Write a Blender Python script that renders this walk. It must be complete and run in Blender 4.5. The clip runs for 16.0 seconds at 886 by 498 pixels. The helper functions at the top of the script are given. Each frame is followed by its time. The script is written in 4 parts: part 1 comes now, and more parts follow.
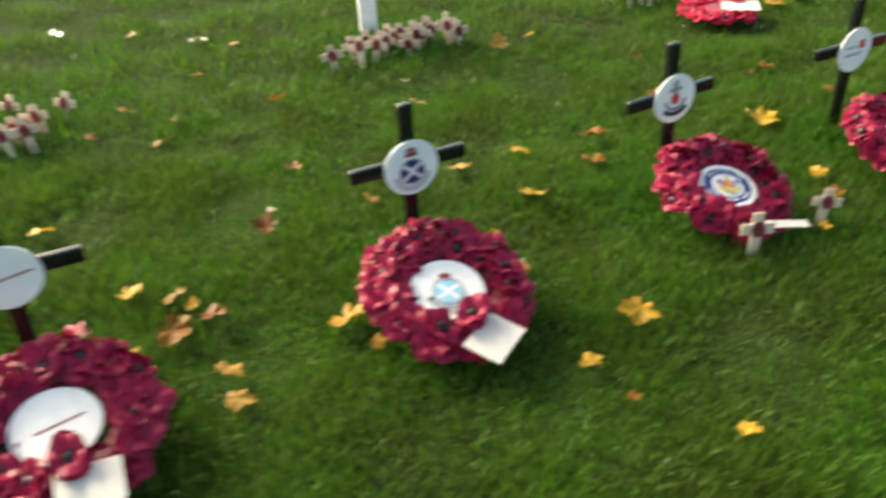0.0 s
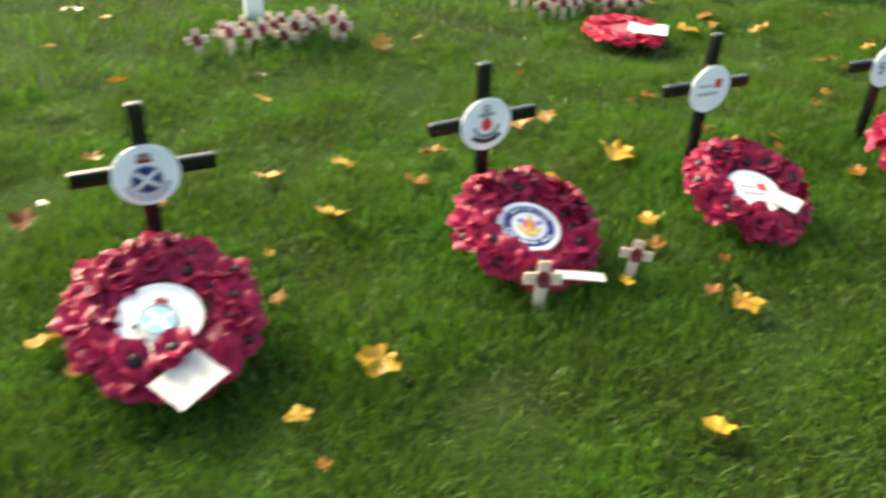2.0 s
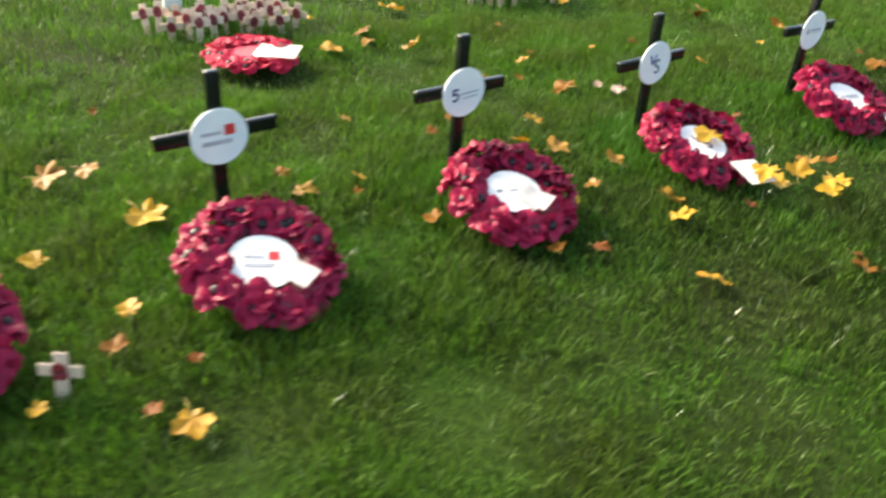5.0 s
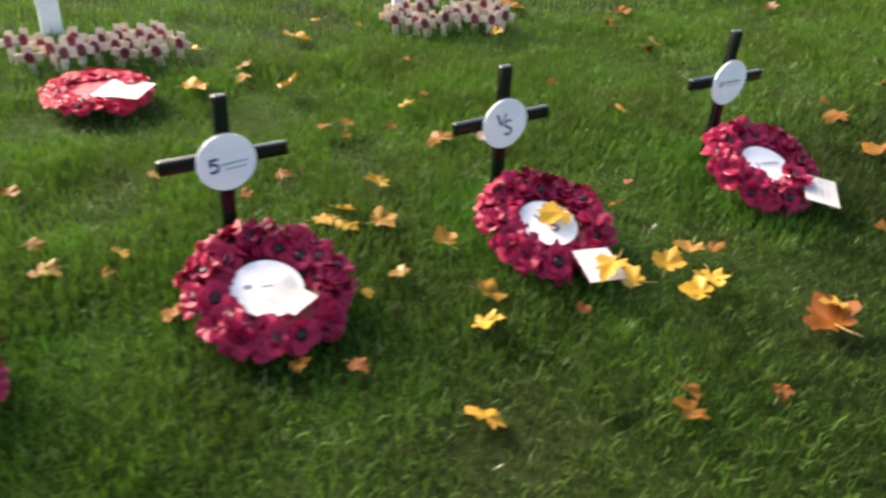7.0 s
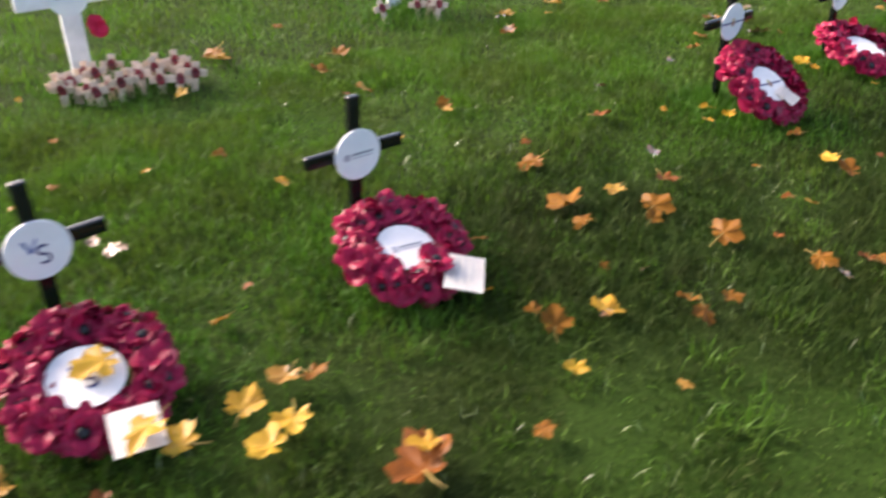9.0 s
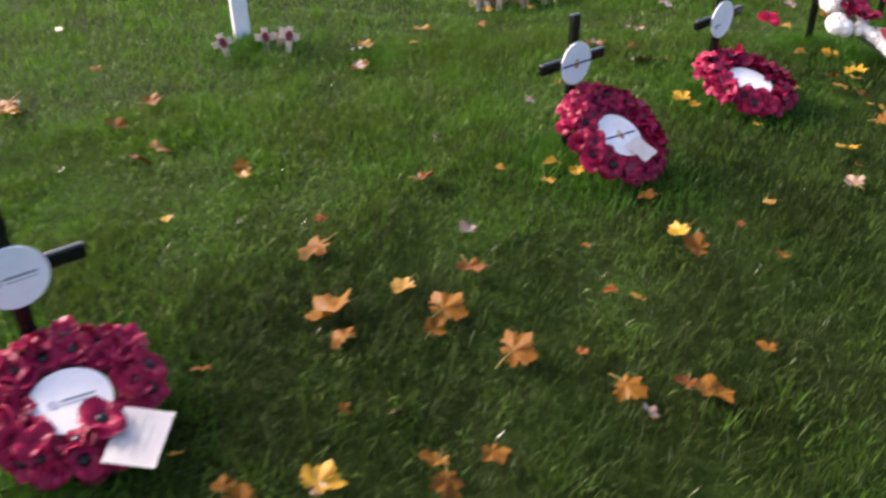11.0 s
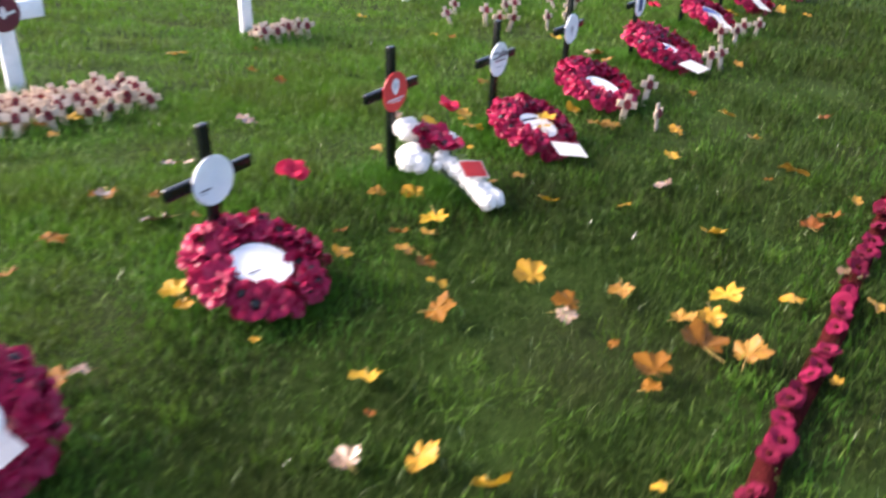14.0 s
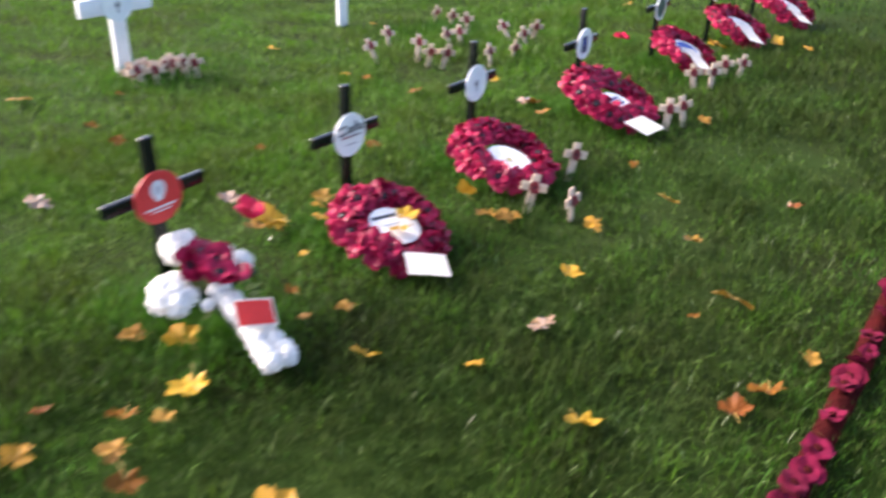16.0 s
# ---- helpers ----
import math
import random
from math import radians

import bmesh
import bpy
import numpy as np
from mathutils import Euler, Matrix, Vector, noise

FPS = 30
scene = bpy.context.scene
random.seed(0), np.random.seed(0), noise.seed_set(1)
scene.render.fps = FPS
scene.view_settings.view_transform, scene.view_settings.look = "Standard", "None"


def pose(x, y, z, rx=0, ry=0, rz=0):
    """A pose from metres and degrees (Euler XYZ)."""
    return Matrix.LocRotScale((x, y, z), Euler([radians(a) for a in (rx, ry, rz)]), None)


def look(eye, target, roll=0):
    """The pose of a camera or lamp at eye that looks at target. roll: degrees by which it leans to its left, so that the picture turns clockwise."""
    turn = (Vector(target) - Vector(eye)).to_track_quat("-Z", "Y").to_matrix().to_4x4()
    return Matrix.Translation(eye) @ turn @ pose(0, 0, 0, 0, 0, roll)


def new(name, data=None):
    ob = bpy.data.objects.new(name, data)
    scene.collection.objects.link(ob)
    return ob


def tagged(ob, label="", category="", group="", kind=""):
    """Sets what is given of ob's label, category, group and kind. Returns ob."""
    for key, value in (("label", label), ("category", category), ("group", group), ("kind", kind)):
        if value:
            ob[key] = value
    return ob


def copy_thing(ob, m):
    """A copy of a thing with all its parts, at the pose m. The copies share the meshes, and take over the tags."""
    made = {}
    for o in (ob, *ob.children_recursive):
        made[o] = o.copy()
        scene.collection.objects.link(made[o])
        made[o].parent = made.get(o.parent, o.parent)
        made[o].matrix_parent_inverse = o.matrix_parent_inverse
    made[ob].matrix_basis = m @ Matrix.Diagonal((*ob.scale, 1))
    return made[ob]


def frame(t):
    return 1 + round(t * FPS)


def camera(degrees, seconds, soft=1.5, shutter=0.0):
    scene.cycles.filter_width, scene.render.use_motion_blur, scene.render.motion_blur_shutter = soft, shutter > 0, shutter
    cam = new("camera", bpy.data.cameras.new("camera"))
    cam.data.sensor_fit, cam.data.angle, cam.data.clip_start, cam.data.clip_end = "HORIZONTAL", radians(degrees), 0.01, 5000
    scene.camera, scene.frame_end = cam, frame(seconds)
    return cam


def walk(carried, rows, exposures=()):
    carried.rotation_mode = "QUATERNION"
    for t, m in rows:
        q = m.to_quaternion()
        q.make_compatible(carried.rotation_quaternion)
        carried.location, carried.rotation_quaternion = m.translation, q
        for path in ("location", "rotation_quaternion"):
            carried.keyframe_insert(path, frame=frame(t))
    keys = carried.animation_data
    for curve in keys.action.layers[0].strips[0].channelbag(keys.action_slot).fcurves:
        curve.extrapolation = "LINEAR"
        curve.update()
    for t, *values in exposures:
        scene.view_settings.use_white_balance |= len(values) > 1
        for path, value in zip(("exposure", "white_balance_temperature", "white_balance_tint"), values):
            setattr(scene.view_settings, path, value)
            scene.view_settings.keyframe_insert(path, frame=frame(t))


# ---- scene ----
# ---------------- camera and walk ----------------
cam = camera(57.13, 16.0, soft=2.55, shutter=0.85)
PATH = [
    (0.0, 0.058, 0.136, 1.252, -32.18, -2.83, 1.30),
    (0.5, 0.238, 0.193, 1.250, -32.24, 0.21, 0.20),
    (1.0, 0.350, 0.178, 1.252, -32.26, 0.73, 5.65),
    (1.5, 0.461, 0.231, 1.231, -32.35, 0.55, 5.10),
    (2.0, 0.653, 0.390, 1.208, -32.65, 2.85, 0.87),
    (2.5, 0.838, 0.444, 1.235, -32.71, 0.21, -1.28),
    (3.0, 0.983, 0.481, 1.258, -32.55, 1.80, -5.36),
    (3.5, 1.101, 0.576, 1.226, -32.52, 4.59, -10.73),
    (4.0, 1.231, 0.734, 1.200, -34.34, 6.61, -11.96),
    (4.5, 1.376, 0.807, 1.197, -33.96, 5.23, -12.97),
    (4.7, 1.489, 0.823, 1.178, -32.02, 4.50, -11.74),
    (6.8, 2.420, 1.251, 1.195, -31.54, 3.90, -5.22),
    (7.0, 2.490, 1.281, 1.207, -31.87, 3.45, -4.50),
    (7.5, 2.673, 1.413, 1.190, -32.68, 2.92, -7.90),
    (8.0, 2.884, 1.566, 1.201, -33.84, 2.52, -12.21),
    (8.5, 3.129, 1.624, 1.231, -31.82, 0.47, -13.90),
    (8.7, 3.238, 1.646, 1.253, -30.94, 0.80, -12.33),
    (10.8, 4.101, 2.102, 1.264, -31.23, -0.82, -13.08),
    (11.0, 4.173, 2.141, 1.258, -31.04, -0.73, -13.08),
    (11.5, 4.364, 2.298, 1.242, -31.80, -0.03, -15.09),
    (12.0, 4.579, 2.466, 1.236, -29.73, 4.30, -21.73),
    (12.5, 4.826, 2.528, 1.247, -29.81, 2.57, -22.42),
    (13.0, 5.069, 2.614, 1.276, -29.71, 2.90, -21.28),
    (13.5, 5.313, 2.782, 1.225, -28.72, 2.27, -23.15),
    (14.0, 5.571, 2.943, 1.258, -27.58, 2.04, -29.95),
    (14.5, 5.851, 3.069, 1.259, -29.24, 1.41, -27.08),
    (15.0, 6.064, 3.195, 1.268, -29.90, 0.24, -25.84),
    (15.5, 6.347, 3.375, 1.286, -27.68, 3.68, -26.53),
    (16.0, 6.652, 3.495, 1.286, -27.81, 1.96, -27.38),
]
# rows: seconds, eye, pitch, roll (lean to the left), yaw
walk(cam, [(t, pose(x, y, z, 0, 0, yaw) @ pose(0, 0, 0, 90 + pitch, 0, 0) @ pose(0, 0, 0, 0, 0, roll)) for t, x, y, z, pitch, roll, yaw in PATH],
     exposures=[(0.0, 2.18, 7950, -2), (1.0, 2.42, 7950, -2), (2.5, 2.57, 7600, 0), (4.5, 2.54, 7400, 1), (7.0, 2.36, 7300, 11), (8.5, 2.33, 7050, 15), (11.0, 2.05, 6700, 21), (13.0, 2.48, 6500, 18), (16.0, 2.44, 6450, 17)])

# ---------------- sky and sun ----------------
SUN_EL, SUN_AZ = 34.0, 308.0      # degrees; azimuth clockwise from +y
world = bpy.data.worlds.new("dusk_sky")
scene.world = world
world.use_nodes = True
wn = world.node_tree
sky = wn.nodes.new("ShaderNodeTexSky")
sky.sky_type, sky.sun_disc = "NISHITA", False
sky.sun_elevation, sky.sun_rotation = radians(SUN_EL), radians(SUN_AZ)
sky.air_density, sky.dust_density = 0.8, 4.0
wn.links.new(sky.outputs["Color"], wn.nodes["Background"].inputs["Color"])
wn.nodes["Background"].inputs["Strength"].default_value = 0.113
lamp = bpy.data.lights.new("overcast_sun", "SUN")
lamp.energy, lamp.angle, lamp.color = 1.3, radians(18), (1.0, 0.965, 0.92)
sun = new("overcast_sun", lamp)
az, el = radians(SUN_AZ), radians(SUN_EL)
sun.matrix_world = look((0, 0, 20), (-math.sin(az) * math.cos(el) * 10, -math.cos(az) * math.cos(el) * 10, 20 - math.sin(el) * 10))

# ---------------- materials ----------------
def material(name, colour, rough=0.6, spread=0.25, grain=60.0, bump=0.2, metal=0.0, island=False, obj_random=False,
             second=None, patch=4.0, translucent=0.0, spec=0.5, coat=0.0):
    """Procedural surface: base colour varied by fine grain, broad patches and piece-to-piece chance, with fine relief."""
    m = bpy.data.materials.new(name)
    m.use_nodes = True
    nt = m.node_tree
    b = nt.nodes["Principled BSDF"]
    b.inputs["Roughness"].default_value = rough
    b.inputs["Metallic"].default_value = metal
    b.inputs["Specular IOR Level"].default_value = spec
    b.inputs["Coat Weight"].default_value = coat
    b.inputs["Coat Roughness"].default_value = 0.2
    co = nt.nodes.new("ShaderNodeTexCoord")
    geo = nt.nodes.new("ShaderNodeNewGeometry")
    fine = nt.nodes.new("ShaderNodeTexNoise")
    fine.inputs["Scale"].default_value, fine.inputs["Detail"].default_value = grain, 4.0
    nt.links.new(co.outputs["Object"], fine.inputs["Vector"])
    broad = nt.nodes.new("ShaderNodeTexNoise")
    broad.inputs["Scale"].default_value, broad.inputs["Detail"].default_value = patch, 3.0
    nt.links.new(geo.outputs["Position"], broad.inputs["Vector"])
    second = second or tuple(c * 0.6 for c in colour)
    mix = nt.nodes.new("ShaderNodeMix")
    mix.data_type = "RGBA"
    mix.inputs["A"].default_value, mix.inputs["B"].default_value = (*colour, 1), (*second, 1)
    ramp = nt.nodes.new("ShaderNodeMapRange")
    ramp.inputs["From Min"].default_value, ramp.inputs["From Max"].default_value = 0.35, 0.65
    nt.links.new(broad.outputs["Fac"], ramp.inputs["Value"])
    fac = ramp.outputs["Result"]
    if island or obj_random:
        if island:
            rnd = geo.outputs["Random Per Island"]
        else:
            rnd = nt.nodes.new("ShaderNodeObjectInfo").outputs["Random"]
        avg = nt.nodes.new("ShaderNodeMath")
        avg.operation = "MULTIPLY_ADD"
        avg.inputs[1].default_value = 0.4 if island else 0.55
        nt.links.new(rnd, avg.inputs[0])
        half = nt.nodes.new("ShaderNodeMath")
        half.operation = "MULTIPLY"
        half.inputs[1].default_value = 0.6 if island else 0.45
        nt.links.new(fac, half.inputs[0])
        nt.links.new(half.outputs[0], avg.inputs[2])
        fac = avg.outputs[0]
    nt.links.new(fac, mix.inputs["Factor"])
    vary = nt.nodes.new("ShaderNodeMapRange")
    vary.inputs["From Min"].default_value, vary.inputs["From Max"].default_value = 0.25, 0.75
    vary.inputs["To Min"].default_value, vary.inputs["To Max"].default_value = 1 - spread, 1 + spread
    nt.links.new(fine.outputs["Fac"], vary.inputs["Value"])
    hsv = nt.nodes.new("ShaderNodeHueSaturation")
    nt.links.new(vary.outputs["Result"], hsv.inputs["Value"])
    nt.links.new(mix.outputs["Result"], hsv.inputs["Color"])
    nt.links.new(hsv.outputs["Color"], b.inputs["Base Color"])
    if bump:
        bp = nt.nodes.new("ShaderNodeBump")
        bp.inputs["Strength"].default_value, bp.inputs["Distance"].default_value = bump, 0.002
        nt.links.new(fine.outputs["Fac"], bp.inputs["Height"])
        nt.links.new(bp.outputs["Normal"], b.inputs["Normal"])
    if translucent:
        tr = nt.nodes.new("ShaderNodeBsdfTranslucent")
        nt.links.new(hsv.outputs["Color"], tr.inputs["Color"])
        mx = nt.nodes.new("ShaderNodeMixShader")
        mx.inputs["Fac"].default_value = translucent
        nt.links.new(b.outputs["BSDF"], mx.inputs[1])
        nt.links.new(tr.outputs["BSDF"], mx.inputs[2])
        nt.links.new(mx.outputs["Shader"], nt.nodes["Material Output"].inputs["Surface"])
    return m


SOIL = material("lawn_soil", (0.02, 0.042, 0.006), 0.95, 0.5, 90, 0.6, second=(0.018, 0.025, 0.007), patch=1.3, spec=0.05)
GRASS = material("lawn_grass", (0.066, 0.172, 0.011), 0.5, 0.2, 30, 0, island=True, second=(0.058, 0.086, 0.01), patch=2.6, translucent=0.5, spec=0.2)
LUSH = material("uncut_grass", (0.05, 0.14, 0.011), 0.6, 0.2, 30, 0, island=True, second=(0.04, 0.115, 0.008), patch=3, translucent=0.45, spec=0.2)
# trodden olive grass, its colour darkened further to carry the foreground shade
TRODDEN_SHADED = material("trodden_grass", (0.025, 0.056, 0.007), 0.65, 0.25, 30, 0, island=True, second=(0.028, 0.038, 0.007), patch=3.5, translucent=0.25, spec=0.1)
STRAW = material("dry_and_sheen_blade", (0.13, 0.21, 0.04), 0.6, 0.2, 30, 0, island=True, second=(0.1, 0.17, 0.025), translucent=0.3, spec=0.2)
# pale colour paints the glints of wet blades
PALE = material("wet_glint_blade", (0.28, 0.34, 0.16), 0.2, 0.2, 30, 0, island=True, second=(0.2, 0.27, 0.1), translucent=0.2, spec=0.8)
SMALLRED = material("dark_red_paper", (0.22, 0.018, 0.024), 0.7, 0.3, 60, 0.2, second=(0.13, 0.013, 0.016))
BLACK = material("black_painted_wood", (0.003, 0.005, 0.0045), 0.22, 0.4, 50, 0.2, second=(0.006, 0.008, 0.007), patch=20, spec=0.35)
WHITEWOOD = material("white_painted_wood", (0.8, 0.8, 0.8), 0.45, 0.06, 40, 0.25, second=(0.7, 0.71, 0.7), patch=8)
PLASTIC = material("white_plastic_disc", (0.76, 0.79, 0.76), 0.35, 0.05, 20, 0.05, second=(0.66, 0.71, 0.73), patch=9)
PAPER = material("white_card", (0.86, 0.81, 0.75), 0.6, 0.05, 40, 0.15, second=(0.77, 0.73, 0.69), patch=14)
RED = material("red_poppy_plastic", (0.32, 0.011, 0.05), 0.38, 0.25, 60, 0.25, obj_random=True, second=(0.22, 0.007, 0.034), patch=18, translucent=0.12, spec=0.14, coat=0.06)
RIM = material("wreath_base_dark_red", (0.24, 0.006, 0.03), 0.55, 0.4, 60, 0.4)
BRIGHT = material("bright_red_paper", (0.5, 0.012, 0.05), 0.55, 0.2, 60, 0.3, obj_random=True, second=(0.4, 0.009, 0.038), translucent=0.15, spec=0.2)
KNIT = material("knitted_crimson_wool", (0.16, 0.005, 0.032), 0.9, 0.4, 300, 1.0, obj_random=True, second=(0.09, 0.004, 0.016), spec=0.15)
RIBBON = material("dark_red_net", (0.03, 0.006, 0.006), 1.0, 0.6, 160, 1.0, second=(0.045, 0.007, 0.007), patch=12, spec=0.0)
BUTTON = material("black_poppy_button", (0.008, 0.007, 0.008), 0.4, 0.3, 80, 0.2, spec=0.35)
WOOD = material("pale_bare_wood", (0.66, 0.51, 0.38), 0.75, 0.12, 70, 0.3, obj_random=True, second=(0.55, 0.4, 0.28), patch=12, spec=0.2)
PETAL = material("white_flower_petals", (0.93, 0.91, 0.87), 0.8, 0.04, 160, 0.4, second=(0.89, 0.87, 0.83), translucent=0.4, spec=0.2)
STEM = material("dark_green_wire", (0.02, 0.05, 0.015), 0.6)
FOLIAGE = material("yellow_green_fern", (0.2, 0.25, 0.05), 0.6, island=True, translucent=0.2)
NAVY = material("navy_print", (0.015, 0.022, 0.14), 0.4, 0.1)
BLUE = material("blue_print", (0.03, 0.08, 0.36), 0.4, 0.1)
SKYBLUE = material("light_blue_print", (0.3, 0.55, 0.68), 0.4, 0.1)
CRIMSON = material("dark_red_print", (0.3, 0.02, 0.03), 0.4, 0.1)
SCARLET = material("scarlet_print", (0.62, 0.045, 0.04), 0.4, 0.08, second=(0.52, 0.035, 0.035))
GREY = material("grey_print", (0.3, 0.33, 0.35), 0.45, 0.1)
DARK = material("dark_grey_print", (0.05, 0.055, 0.06), 0.45, 0.1)
GOLD = material("gold_print", (0.62, 0.42, 0.05), 0.45, 0.1)
BEIGE = material("beige_print", (0.6, 0.52, 0.28), 0.5, 0.1)
GREEN = material("green_print", (0.03, 0.14, 0.1), 0.4, 0.1)
MAROON = material("maroon_print", (0.12, 0.012, 0.03), 0.4, 0.1)
PALEINK = material("faint_ink", (0.55, 0.55, 0.58), 0.6, 0.1)
WHITEINK = material("white_print", (0.8, 0.8, 0.8), 0.5, 0.05)
LEAF = {
    "y": material("yellow_maple_leaf", (0.5, 0.3, 0.018), 0.5, 0.25, 45, 0.4, obj_random=True, second=(0.36, 0.165, 0.012), patch=40, translucent=0.25, spec=0.25, coat=0.14),
    "g": material("golden_maple_leaf", (0.36, 0.2, 0.026), 0.5, 0.3, 45, 0.4, obj_random=True, second=(0.22, 0.095, 0.014), patch=40, translucent=0.2, spec=0.2, coat=0.14),
    "o": material("orange_maple_leaf", (0.19, 0.082, 0.009), 0.5, 0.3, 45, 0.4, obj_random=True, second=(0.12, 0.045, 0.007), patch=40, translucent=0.1, spec=0.08, coat=0.03),
    "b": material("brown_maple_leaf", (0.2, 0.062, 0.009), 0.5, 0.35, 45, 0.4, obj_random=True, second=(0.1, 0.032, 0.007), patch=25, translucent=0.05, spec=0.1, coat=0.08),
    # wet and glossy; base colour paled as well to paint the white glints
    "w": material("wet_glint_maple_leaf", (0.28, 0.18, 0.1), 0.2, 0.3, 45, 0.4, obj_random=True, second=(0.17, 0.09, 0.045), patch=40, coat=0.7),
}
LEAF_STALK = material("leaf_stalk", (0.4, 0.26, 0.06), 0.6)

# ---------------- mesh helpers ----------------
def mesh_of(name, bm, mat, smooth=True):
    me = bpy.data.meshes.new(name)
    bm.to_mesh(me)
    bm.free()
    me.materials.append(mat)
    if smooth:
        for p in me.polygons:
            p.use_smooth = True
    return me


def part(name, bm, mat, parent, label="", m=None, smooth=True):
    me = bm if isinstance(bm, bpy.types.Mesh) else mesh_of(name, bm, mat, smooth)
    ob = new(name, me)
    ob.parent = parent
    if m is not None:
        ob.matrix_basis = m
    if label:
        ob["label"] = label
    return ob


def box(bm, sx, sy, sz, m=None, bevel=0.0):
    r = bmesh.ops.create_cube(bm, size=1.0, matrix=(m or Matrix()) @ Matrix.Diagonal((sx, sy, sz, 1)))
    if bevel:
        edges = list({e for v in r["verts"] for e in v.link_edges})
        bmesh.ops.bevel(bm, geom=edges, offset=bevel, segments=2, affect="EDGES", profile=0.6)
    return bm


def disc(bm, radius, thick, m=None, n=40, bevel=0.0):
    """A disc in the local XY plane, its front at +Z."""
    r = bmesh.ops.create_cone(bm, cap_ends=True, segments=n, radius1=radius, radius2=radius, depth=thick, matrix=m or Matrix())
    if bevel:
        edges = [e for e in {e for v in r["verts"] for e in v.link_edges} if len(e.link_faces) == 2 and max(len(f.verts) for f in e.link_faces) > 4]
        bmesh.ops.bevel(bm, geom=edges, offset=bevel, segments=2, affect="EDGES", profile=0.6)
    return bm


def ring(bm, r_out, r_in, thick, m=None, n=40, start=0.0, end=360.0):
    """A flat ring or arc in the local XY plane."""
    m = m or Matrix()
    full = end - start >= 359.9
    rows = []
    for i in range(n + (0 if full else 1)):
        a = radians(start + (end - start) * i / n)
        c, s = math.cos(a), math.sin(a)
        rows.append([bm.verts.new(m @ Vector((r * c, r * s, z))) for r, z in ((r_in, -thick / 2), (r_out, -thick / 2), (r_out, thick / 2), (r_in, thick / 2))])
    for i in range(n):
        a, b = rows[i], rows[(i + 1) % len(rows)]
        for k in range(4):
            bm.faces.new((a[k], a[(k + 1) % 4], b[(k + 1) % 4], b[k]))
    if not full:
        bm.faces.new(rows[0][::-1])
        bm.faces.new(rows[-1])
    bmesh.ops.recalc_face_normals(bm, faces=bm.faces)
    return bm


def tube(bm, pts, radius, n=6, taper=1.0):
    """A round cord along points."""
    rows = []
    for i, p in enumerate(pts):
        a, b = Vector(pts[max(i - 1, 0)]), Vector(pts[min(i + 1, len(pts) - 1)])
        d = (b - a).normalized()
        u = d.orthogonal().normalized()
        v = d.cross(u)
        r = radius * (1 + (taper - 1) * i / (len(pts) - 1))
        rows.append([bm.verts.new(Vector(p) + r * (math.cos(k * math.tau / n) * u + math.sin(k * math.tau / n) * v)) for k in range(n)])
    for a, b in zip(rows, rows[1:]):
        for k in range(n):
            bm.faces.new((a[k], a[(k + 1) % n], b[(k + 1) % n], b[k]))
    bm.faces.new(rows[0][::-1])
    bm.faces.new(rows[-1])
    return bm


# ---------------- ground ----------------
HEADING = 27.6                       # the rows of crosses run this way, degrees from +x towards +y
ROW = Vector((math.cos(radians(HEADING)), math.sin(radians(HEADING)), 0))
OFF = Vector((-ROW.y, ROW.x, 0))
SOIL_Z = -0.03


def build_ground():
    bm = bmesh.new()
    bmesh.ops.create_grid(bm, x_segments=120, y_segments=120, size=15.0, matrix=Matrix.Translation((5, 5, SOIL_Z)))
    for v in bm.verts:
        edge = max(abs(v.co.x - 5), abs(v.co.y - 5))
        if edge < 14.9:
            v.co.z += 0.012 * noise.noise(v.co * 1.4) + 0.006 * noise.noise(v.co * 5.0)
    # skirt that carries the lawn out to the horizon
    border = [e for e in bm.edges if e.is_boundary]
    for size in (60.0, 600.0, 3000.0):
        out = bmesh.ops.extrude_edge_only(bm, edges=border)["geom"]
        border = [e for e in out if isinstance(e, bmesh.types.BMEdge) and e.is_boundary]
        for v in {v for e in border for v in e.verts}:
            d = Vector((v.co.x - 5, v.co.y - 5, 0))
            k = size / max(abs(d.x), abs(d.y))
            v.co.x, v.co.y, v.co.z = 5 + d.x * k, 5 + d.y * k, SOIL_Z
    return tagged(new("ground", mesh_of("ground", bm, SOIL)), "dark damp lawn soil under short autumn grass", "ground", kind="structure")


build_ground()


